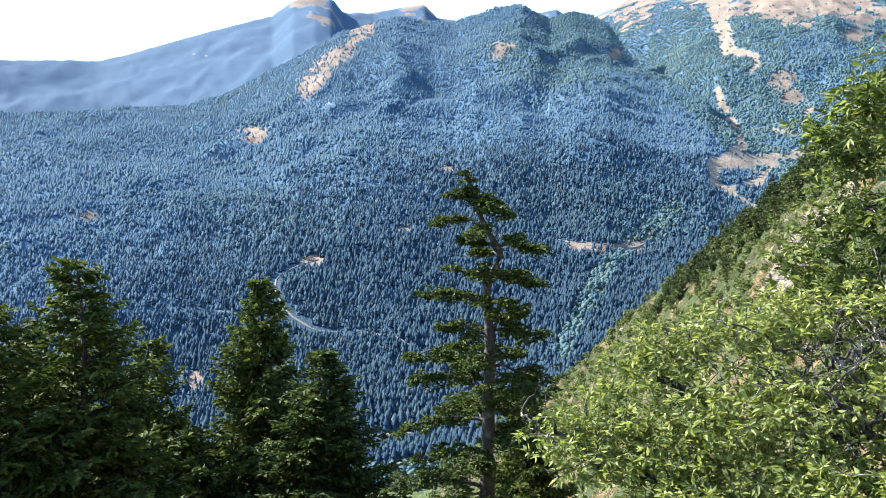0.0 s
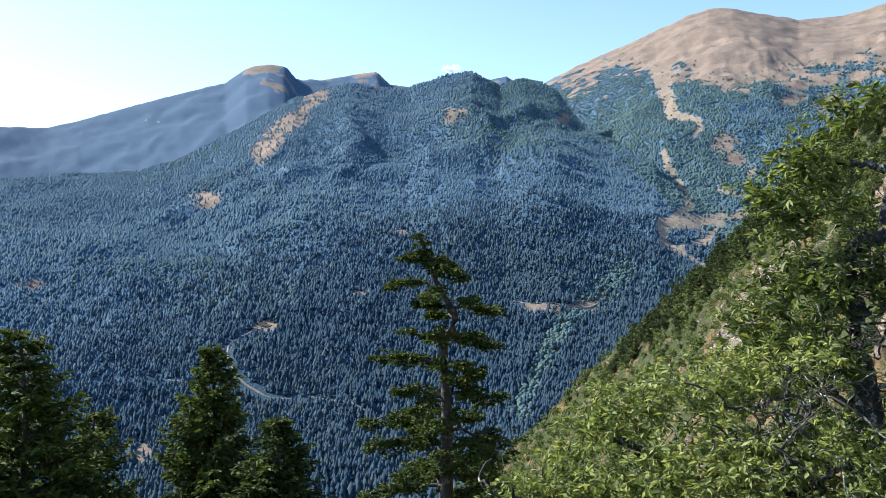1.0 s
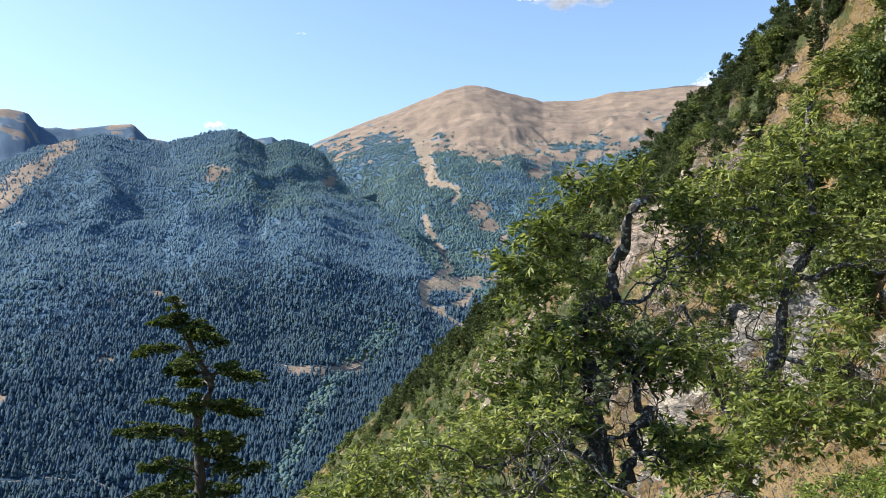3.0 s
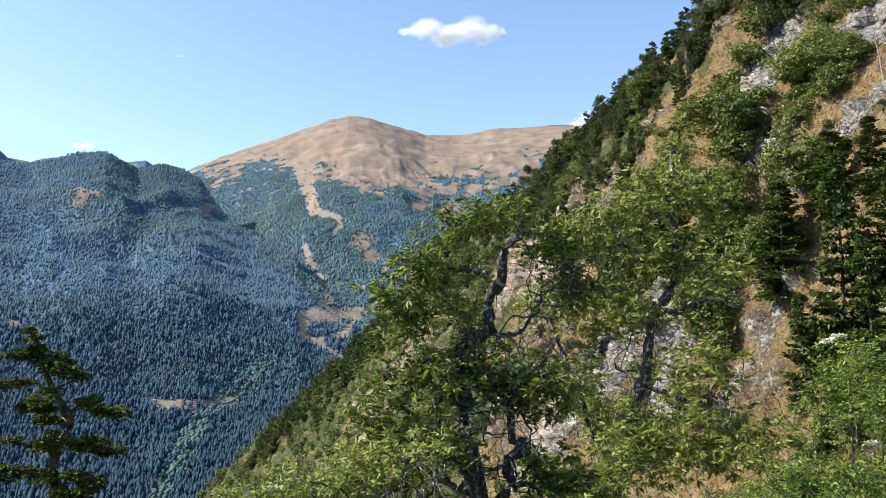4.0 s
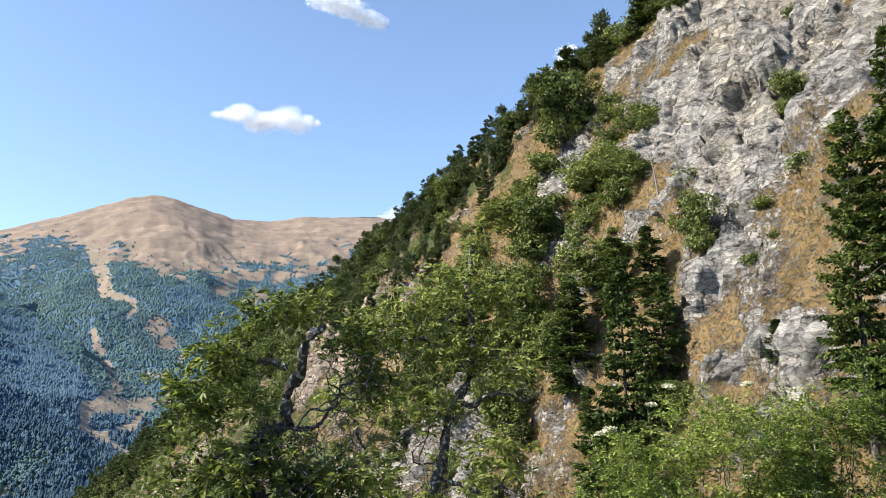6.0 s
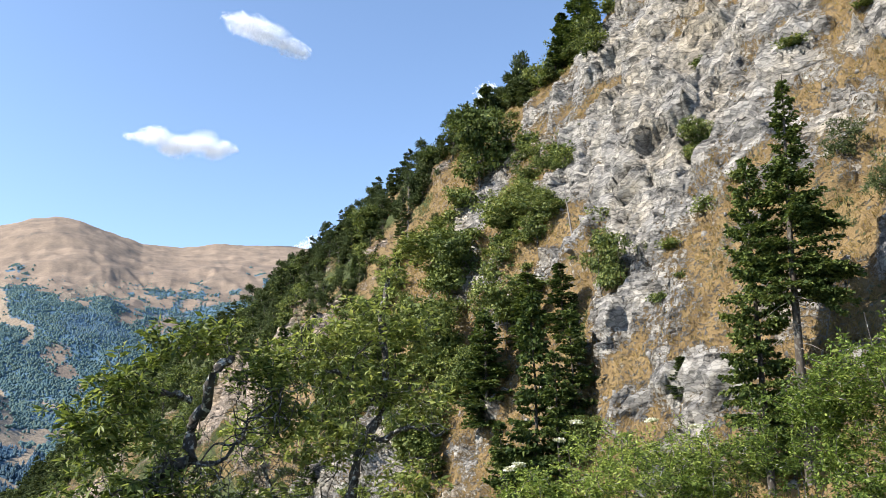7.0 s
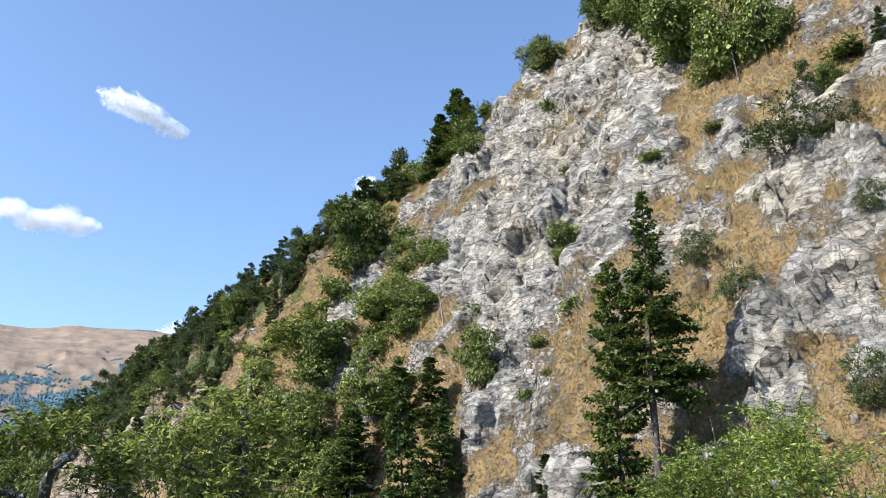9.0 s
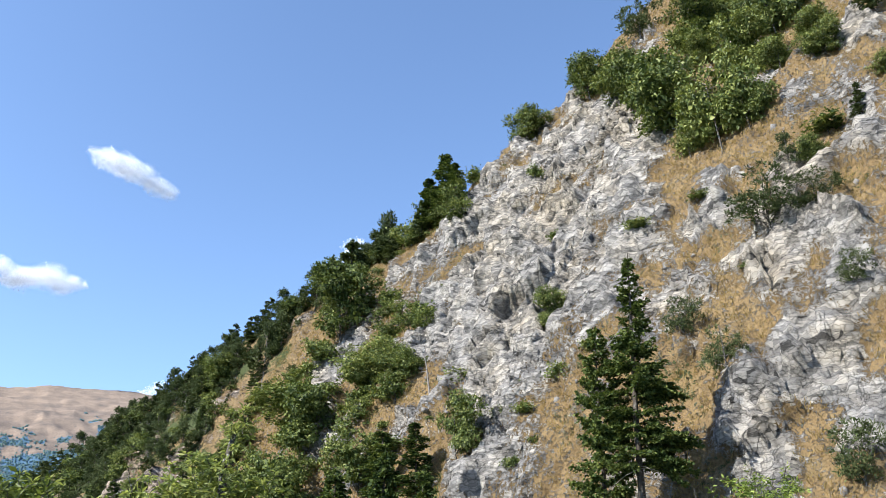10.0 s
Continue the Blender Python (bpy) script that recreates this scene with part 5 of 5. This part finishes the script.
def boulders():
    """Broken limestone standing out of the dry grass."""
    kinds = []
    for k in range(4):
        bm = bmesh.new()
        bmesh.ops.create_icosphere(bm, subdivisions=1, radius=1)
        sv = np.array([q.co[:] for q in bm.verts])
        sf = np.array([[q.index for q in f.verts] for f in bm.faces])
        bm.free()
        cut = np.clip(sv * (0.1 + 1.9 * fbm(sv[:, 0] * 2.6 + k * 5, sv[:, 1] * 2.6, sv[:, 2] * 2.6, 2, 7))[:, None], -0.6, 0.6)
        kinds.append(mesh_of("boulder", cut * np.array([1.3, 0.8, 0.55]), sf, M_STONE))
    y, z, v, rk = on_face(900, -12, 62, 1.0, lambda q: np.interp(q, CREST_Y, CREST_Z) + 10)
    n = 0
    for i in range(len(y)):
        if rk[i] > 0.45 or n >= 240:
            continue
        n += 1
        ob = new("boulder", kinds[n % 4])
        s = RNG.uniform(0.16, 0.62)
        ob.matrix_basis = Matrix.Translation(Vector(v[i]) + Vector((-0.3, 0, 0.22))) @ Euler(RNG.random(3) * 6.28).to_matrix().to_4x4() @ Matrix.Diagonal((s, s * RNG.uniform(0.6, 1.1), s, 1))
        tagged(ob, "pale weathered limestone boulder in the dry grass", "boulder", "boulders on the hillside")


boulders()


def dead_tree(place, height, lean, label):
    """A bleached bare stem with broken stubs."""
    root = new("dead_tree")
    k = np.linspace(0, 1, 9)
    pts = np.stack([lean[0] * k, lean[1] * k, k * height - 0.5 * (1 - k)], -1) + RNG.normal(size=(9, 3)) * 0.04 * height * k[:, None] * 0.4
    w = Wood()
    w.tube(pts, 0.020 * height * (1 - 0.8 * k) + 0.02, 6, 0.2)
    part("trunk", w.mesh("dead_trunk", M_DEAD), root)
    for i in range(11):
        a, h = RNG.random() * 6.28, RNG.uniform(0.3, 0.95)
        b = np.array([np.interp(h, k, pts[:, c]) for c in range(3)])
        d = np.array([math.cos(a), math.sin(a), RNG.uniform(-0.2, 0.5)])
        w = Wood()
        ln = height * RNG.uniform(0.1, 0.28)
        w.tube(np.stack([b, b + d * ln * 0.5, b + d * ln + np.array([0, 0, -0.1 * ln])]), [0.03, 0.02, 0.008], 4)
        part("branch", w.mesh("dead_branch", M_DEAD), root)
    root.matrix_basis = Matrix.Translation(place)
    return tagged(root, label, "dead tree", "dead trees")


dead_tree(stand(45.9, 13.9)[0], 7.0, (0.2, 0.1), "grey dead stem standing on the grassy slope")
dead_tree(stand(58.6, 14.6)[0], 6.0, (-0.3, 0.5), "thin dead stem on the rock ledge")
dead_tree(stand(74.2, 6.0)[0], 2.6, (-0.5, -1.2), "bleached broken stem leaning beside the tall fir")



def dry_tufts():
    """Tufts of golden grass over the ledges."""
    n = 110000
    y = RNG.uniform(-14, 90, n)
    zc = np.interp(y, CREST_Y, CREST_Z)
    z = RNG.uniform(-14, 1, n)
    z = np.where(RNG.random(n) < 0.9, RNG.uniform(-12, 100, n), z)
    ok = z < zc
    y, z = y[ok], z[ok]
    v, rk = face_point(y, z)
    ok = (rk + (RNG.random(len(rk)) - 0.5) * 0.5 < 0.34)
    v = v[ok][:20000]
    k = 8
    pos = np.repeat(v, k, 0) + RNG.normal(size=(len(v) * k, 3)) * 0.16
    way = unit(np.array([-0.55, 0.0, 0.75]) + RNG.normal(size=pos.shape) * 0.5)
    ln = RNG.uniform(0.22, 0.58, len(pos))
    a, f = kites(pos, way, RNG.normal(size=pos.shape), ln, ln * 0.13, 0.0)
    tagged(new("dry_grass", mesh_of("dry_grass", a, f, M_TUFT)), "golden dry grass tufts covering the ledges", "grass", kind="stuff")


dry_tufts()

# tall firs at the foot of the cliff
p = heading(72.4) * 52
p.z = EYE + 52 * math.tan(radians(-1.5))
H = EYE + 52 * math.tan(radians(24.5)) - p.z
tall = fir_tree(H, 6.8, 0.42, 46, 6, 0.25, 0.40, [(H - 12.0, 150, 4.0, -16), (H - 9.5, 155, 3.2, -10), (H - 13.5, 165, 3.6, -22), (H - 8.0, -20, 2.4, -6)], (0.45, -1.1), 0.36, 0.86, (M_FIR_B, M_BARK_FIR), 0.06)
for i in range(26):
    a, h = RNG.random() * 6.28, H * RNG.uniform(0.12, 0.44)
    w = Wood()
    d = np.array([math.cos(a), math.sin(a), RNG.uniform(-0.5, 0.05)])
    b0 = np.array([0.1, -0.25, h])
    ln = RNG.uniform(0.7, 2.2)
    w.tube(np.stack([b0, b0 + d * ln * 0.5, b0 + d * ln + np.array([0, 0, -0.15 * ln])]), [0.035, 0.022, 0.008], 4)
    part("dead_branch", w.mesh("dead_branch", M_DEAD), tall, "bare grey dead branch")
put(tall, p)
tagged(tall, "tall dark fir with a bare lower trunk below the cliff", "fir tree", "firs below the cliff")
q = heading(70.0) * 53
q.z = p.z - 0.5
short = fir_tree(17, 5.4, 0.06, 44, 6, 0.25, 0.22, (), (0.5, -0.5), 0.24, 0.5, (M_FIR_B, M_BARK_FIR), 0.06)
put(short, q, 0.0, 1.0, (EYE + 53 * math.tan(radians(19.9)) - q.z) / 17)
tagged(short, "shorter dark fir leaning beside the tall fir", "fir tree", "firs below the cliff")


# ---- gnarled broadleaf trees and shrubs beside the lookout ----
def spot(b, e, r):
    v = heading(b, e) * r
    return np.array([v.x, v.y, v.z + EYE])


def gnarled(name, limbs, lobes, twigs, per, leaf, seed, material, label, category, group, bark=None, flowers=0, crooks=0, scale=1.0, slim=0.42, trail=0.07):
    """limbs: (radius at the foot, radius at the tip, points); lobes: (bearing, rise, distance, radius, half height)."""
    rng = np.random.default_rng(seed)
    root = new(name)
    nodes, rads = [], []
    count = 0
    for r0, r1, pts in limbs:
        pts = np.array([spot(*q) for q in pts])
        k = np.linspace(0, 1, len(pts))
        kk = np.linspace(0, 1, len(pts) * 5)
        line = np.stack([np.interp(kk, k, pts[:, c]) for c in range(3)], -1)
        for _ in range(3):
            line[1:-1] = (line[:-2] + 2 * line[1:-1] + line[2:]) / 4
        line += (np.stack([fbm(kk * 9, seed + c * 7.0 + r0 * 90, 0, 3) for c in range(3)], -1) - 0.5) * (r0 * 2.0 + 0.16) * np.minimum(1, kk * 8)[:, None]
        rad = (0.66 if r0 > 0.1 else 0.6) * (r0 + (r1 - r0) * kk ** 0.8) * (0.85 + 0.4 * vnoise(kk * 11, seed + 3.0))
        w = Wood()
        w.tube(line, rad, 9, 0.7)
        part("trunk" if count == 0 else "limb", w.mesh("limb", bark or M_BARK), root)
        count += 1
        nodes.append(line)
        rads.append(rad)
    nodes, rads = np.concatenate(nodes), np.concatenate(rads)
    L = [(*spot(b, e, r), w, h) for b, e, r, w, h in lobes]
    crooked, lid = Wood(), max(spot(b, e, r)[2] + h * 0.6 for b, e, r, w, h in lobes) - 0.2
    for i in range(crooks):
        j = int(rng.integers(len(nodes) // 6, len(nodes)))
        d = unit(rng.normal(size=3) * np.array([1, 1, 0.7]) + np.array([0, 0, 0.25]))
        reach, m = rng.uniform(0.35, 1.1) * scale, 12
        q, line = nodes[j].copy(), [nodes[j].copy()]
        for _ in range(m):
            d = unit(d + rng.normal(size=3) * 0.42)
            if q[2] > lid:
                d[2] = -abs(d[2])
            q = q + d * reach / m
            line.append(q.copy())
        line = np.array(line)
        if min(np.linalg.norm((line[-1] - np.array(l[:3])) / (l[3] + 0.15, l[3] + 0.15, l[4] + 0.15)) for l in L) > 1.15:
            continue
        rr = min(rads[j] * 0.55, 0.035 * scale)
        crooked.tube(line, rr * (1 - 0.8 * np.linspace(0, 1, m + 1)) + 0.004, 5, 0.3)
        nodes, rads = np.concatenate([nodes, line[2:]]), np.concatenate([rads, rr * (1 - 0.8 * np.linspace(0, 1, m - 1))])
    if crooks:
        tagged(part("branchwork", crooked.mesh("branchwork", bark or M_BARK), root, "crooked lichened side branches"), kind="stuff")
    ends, way = crown_points(L, twigs, rng, 0.1)
    wood = Wood()
    order = np.argsort(np.min(np.linalg.norm(ends[:, None] - nodes[None, ::3], axis=2), axis=1))
    tipsp, tipsd = [], []
    net = nodes.copy()
    for i in order:
        e = ends[i]
        dist = np.linalg.norm(net - e, axis=1)
        a = net[int(np.argmin(dist))]
        span = float(dist.min())
        m = max(3, int(span / 0.25) + 2)
        k = np.linspace(0, 1, m)[:, None]
        sag = rng.normal(size=3) * 0.12 * span
        line = a + (e - a) * k + sag * np.sin(k * math.pi) + rng.normal(size=(m, 3)) * 0.02 * span ** 0.5 * (k > 0) * (k < 1)
        wood.tube(line, (0.004 + 0.012 * min(1.0, span)) * (1 - 0.75 * k[:, 0]), 3)
        net = np.concatenate([net, line[1:]])
        d = unit(line[-1] - line[-2])
        tipsp.append(line[-1])
        tipsd.append(d)
        if span > 0.4:
            tipsp.append(line[len(line) // 2])
            tipsd.append(unit(d + rng.normal(size=3) * 0.6))
    tipsp, tipsd = np.array(tipsp), np.array(tipsd)
    idx = np.repeat(np.arange(len(tipsp)), per)
    n = len(idx)
    away = unit(tipsd[idx] * 0.45 + rng.normal(size=(n, 3)) * np.array([0.8, 0.8, 0.4]) + np.array([0, 0, -0.12]))
    pos = tipsp[idx] - tipsd[idx] * (rng.random((n, 1)) * trail) + away * 0.02
    up = unit(np.array([0, 0, 1.0]) + rng.normal(size=(n, 3)) * 0.8)
    ln = leaf * (0.6 + 0.7 * rng.random(n))
    v, f = kites(pos, away, up, ln, ln * (slim + 0.16 * rng.random(n)), 0.22)
    tagged(part("twig_network", wood.mesh("twig_network", bark or M_BARK), root), kind="stuff")
    tagged(part("foliage", mesh_of("foliage", v, f, material), root, "bright green pointed leaves"), kind="stuff")
    if flowers:
        c = tipsp[rng.choice(len(tipsp), flowers, replace=False)]
        c = c[np.argsort(-c[:, 2])][:max(4, flowers // 2)]
        for q in c:
            m = 110
            q = q + np.array([0, 0, 0.10])
            a = rng.random(m) * 6.28
            rr = 0.07 * np.sqrt(rng.random(m))
            pp = q + np.stack([np.cos(a) * rr, np.sin(a) * rr, 0.06 - rr ** 2 * 2], -1)
            fv, ff = kites(pp, rng.normal(size=(m, 3)), np.tile([0, 0, 1.0], (m, 1)), np.full(m, 0.034), np.full(m, 0.03))
            part("flower_head", mesh_of("flower_head", fv, ff, M_FLOWER), root, "cream-white flat flower head")
    return tagged(root, label, category, group)


gnarled("maple_tree", [
    (0.20, 0.06, [(31.8, -30, 9.2), (31.6, -14, 9.1), (31.2, -9, 9.0), (30.9, -4.5, 8.9), (31.6, -0.5, 8.9), (32.0, 2.5, 8.9), (32.6, 5.3, 8.8), (34.0, 7.4, 8.9)]),
    (0.12, 0.05, [(31.7, -13.5, 9.1), (32.6, -11, 9.0), (33.5, -8.2, 8.9), (34.1, -5, 8.9), (34.0, -2.5, 9.0)]),
    (0.06, 0.03, [(30.9, -5.0, 8.9), (29.8, -3.6, 8.8), (28.9, -3.4, 8.7), (28.3, -4.2, 8.6)]),
    (0.07, 0.02, [(31.2, -10.5, 9.0), (29.9, -9.9, 8.7), (28.6, -9.8, 8.5), (27.4, -11, 8.3), (25.6, -12.6, 8.1), (23.5, -13.6, 8.0)]),
    (0.05, 0.02, [(30.9, -6.8, 9.0), (29.6, -7.6, 8.8), (28.5, -8.9, 8.6)]),
    (0.06, 0.02, [(32.3, 4.6, 8.9), (31.2, 5.4, 8.8), (30.0, 5.1, 8.7), (28.5, 6.0, 8.6)]),
    (0.045, 0.015, [(32.0, 0.8, 8.9), (33.8, 0.3, 8.9), (35.4, 1.3, 9.0), (36.0, 3.0, 9.0), (37.6, 4.0, 9.1), (38.6, 5.3, 9.2)]),
], [(27.5, 5.5, 8.7, 0.42, 0.3), (30.0, 8.2, 8.9, 0.45, 0.3), (33.0, 9.0, 9.0, 0.45, 0.25), (36.6, 6.6, 9.2, 0.5, 0.3), (38.5, 3.5, 9.4, 0.45, 0.35),
    (27.0, 1.0, 8.7, 0.4, 0.35), (30.5, -2.0, 8.6, 0.5, 0.4), (35.0, -3.5, 8.8, 0.6, 0.4), (27.5, -7.0, 8.4, 0.6, 0.4), (36.5, -9.0, 8.9, 0.5, 0.35), (29.5, -12.5, 8.3, 0.5, 0.3), (25.4, 3.4, 8.6, 0.4, 0.25), (26.0, -2.6, 8.5, 0.45, 0.3), (24.4, -5.0, 8.4, 0.4, 0.3), (29.4, 2.8, 8.7, 0.4, 0.25)],
    1200, 10, 0.095, 301, M_LEAF, "gnarled maple with lichened grey bark and sparse bright leaves", "tree", "trees beside the lookout", None, 0, 260, 1.15, 0.30)
gnarled("maple_tree", [
    (0.27, 0.06, [(39.6, -26, 15), (40.0, -14, 15), (40.4, -9.2, 15), (41.8, -5, 15), (42.6, -1.7, 15), (43.8, 1.5, 15.2), (44.5, 4.5, 15.4), (45.2, 9, 15.7), (45.5, 13.0, 16)]),
    (0.10, 0.03, [(40.3, -10, 15), (39.0, -6, 14.8), (37.6, -3, 14.6), (37.0, 0.5, 14.5), (36.2, 4, 14.5)]),
    (0.09, 0.03, [(43.9, 1.5, 15.2), (46.0, 2.6, 15.0), (47.8, 2.2, 14.8), (49.2, 2.0, 14.7)]),
    (0.08, 0.03, [(44.4, 4.0, 15.4), (42.4, 6, 15.3), (40.4, 7.0, 15.2), (38.4, 7.4, 15.2)]),
    (0.07, 0.03, [(42.3, -3.2, 15), (44.6, -4.2, 14.7), (46.8, -4.0, 14.4), (48.5, -5, 14.2)]),
], [(45.6, 13.4, 16, 0.4, 0.75), (44.0, 10, 15.7, 0.9, 0.6), (47.2, 9, 15.7, 0.7, 0.6), (40.5, 8.2, 15.3, 1.0, 0.5), (37.6, 6.8, 15, 0.8, 0.5), (43.5, 5.5, 15.3, 1.1, 0.6),
    (36.4, 2.0, 14.5, 0.8, 0.6), (41.0, 1.5, 15, 0.9, 0.7), (47.5, 4.2, 15, 0.8, 0.5), (46.5, -2.0, 14.4, 0.9, 0.6), (38.0, -3.5, 14.5, 0.8, 0.6), (43.0, -7.0, 14, 1.3, 0.7), (48.5, -7.0, 14, 1.1, 0.7), (38.5, -10, 13.8, 1.2, 0.7)],
    1500, 11, 0.14, 302, M_LEAF, "leafy maple with twisted pale limbs before the rocks", "tree", "trees beside the lookout", None, 0, 260, 1.9, 0.30)
gnarled("maple_tree", [
    (0.12, 0.03, [(23, -40, 7.6), (21.5, -28, 7.5), (19.5, -21, 7.4), (17.5, -16, 7.4), (15.5, -13.0, 7.5), (13.8, -11.2, 7.6)]),
    (0.10, 0.03, [(22.3, -33, 7.5), (24.5, -22, 7.2), (26.0, -15, 7.1), (26.8, -10.0, 7.1), (26.2, -7.0, 7.2)]),
    (0.07, 0.03, [(20.0, -22, 7.4), (15.0, -20, 7.1), (10.5, -18.2, 7.0), (7.5, -17.0, 7.0)]),
    (0.07, 0.02, [(25.5, -17, 7.1), (29.5, -14, 6.9), (33.0, -13, 6.8), (36.5, -13.5, 6.8)]),
], [(8.5, -17.6, 7.0, 0.42, 0.22), (11.5, -15.8, 7.1, 0.5, 0.3), (14.0, -12.8, 7.4, 0.45, 0.3), (17.0, -11.0, 7.4, 0.55, 0.3), (20.5, -9.6, 7.3, 0.55, 0.3), (24.0, -9.0, 7.2, 0.5, 0.3), (27.0, -8.0, 7.2, 0.42, 0.3),
    (13.0, -18.5, 7.0, 0.7, 0.35), (18.0, -16.0, 7.0, 0.75, 0.4), (23.5, -14.5, 6.9, 0.7, 0.4), (29.0, -13.5, 6.9, 0.6, 0.35), (20.0, -20.5, 6.8, 0.9, 0.4), (27.5, -19.0, 6.7, 0.9, 0.4), (35, -15.5, 6.8, 0.7, 0.35)],
    2500, 12, 0.068, 303, M_LEAF, "bright green maple crown spreading below the lookout", "tree", "trees beside the lookout", None, 0, 110, 1.0, 0.32)


def shrub(b, top, r, wide, seed, flowers=0, label="dense fresh green shrub below the lookout", twigs=1050):
    foot_p = ground_at(b, r)
    base_rise = math.degrees(math.atan2(foot_p.z - EYE, r))
    limbs = []
    rng = np.random.default_rng(seed)
    for i in range(7):
        db = (rng.random() - 0.5) * wide * 0.9
        tp = top - 1.5 - rng.random() * 5
        limbs.append((0.026, 0.006, [(b + db * 0.15, base_rise, r), (b + db * 0.5, (base_rise + tp) / 2, r + rng.normal() * 0.2), (b + db, tp, r + rng.normal() * 0.5)]))
    lobes = []
    for i in range(12):
        db = (rng.random() - 0.5) * wide
        drop = 3.0 * (2 * db / wide) ** 2
        lobes.append((b + db, top - 1.6 - drop - rng.random() * 11, r + rng.normal() * 0.5, 0.5, 0.32))
    for i in range(6):
        lobes.append((b + (rng.random() - 0.5) * wide * 0.8, top - 10 - rng.random() * 14, r + rng.normal() * 0.5, 0.5, 0.4))
    for i in range(7):
        db = (rng.random() - 0.5) * wide * 0.9
        lobes.append((b + db, top - 1.0 - 2.0 * (2 * db / wide) ** 2 - rng.random() * 2.0, r + rng.normal() * 0.4, 0.14, 0.34))
    return gnarled("shrub", limbs, lobes, int(twigs * 1.15), 29, 0.046, seed, M_LEAF_SHRUB, label, "shrub", "shrubs beside the lookout", M_BARK, flowers, 0, 1.0, 0.30, 0.24)


shrub(55.5, -0.6, 9.0, 8, 401)
shrub(60.5, 3.4, 9.2, 8, 402, 24, "green elder shrub with flat cream flower heads", 1050)
shrub(65.5, 4.4, 9.4, 8, 403, 20, "green elder shrub with flat cream flower heads", 1050)
shrub(70.5, 4.0, 9.0, 8, 404, 0, twigs=1000)
shrub(76.5, 7.4, 9.0, 8, 405, 0, twigs=1050)
shrub(81.6, 11.2, 9.0, 7.5, 406, 0, twigs=1050)
shrub(88.0, 8.2, 9.4, 7, 407, 0)
shrub(50.5, -6.5, 8.6, 8, 408, 0)
shrub(58.0, -7.0, 8.0, 9, 409, 0)
shrub(40.5, -12.0, 7.6, 9, 410, 0)
shrub(43.8, -11.5, 7.8, 8, 413, 0)
shrub(53.0, -8.0, 8.0, 8, 414, 0)
shrub(45.5, -10.0, 8.4, 8, 411, 0)
shrub(34.0, -18.0, 7.0, 9, 412, 0)
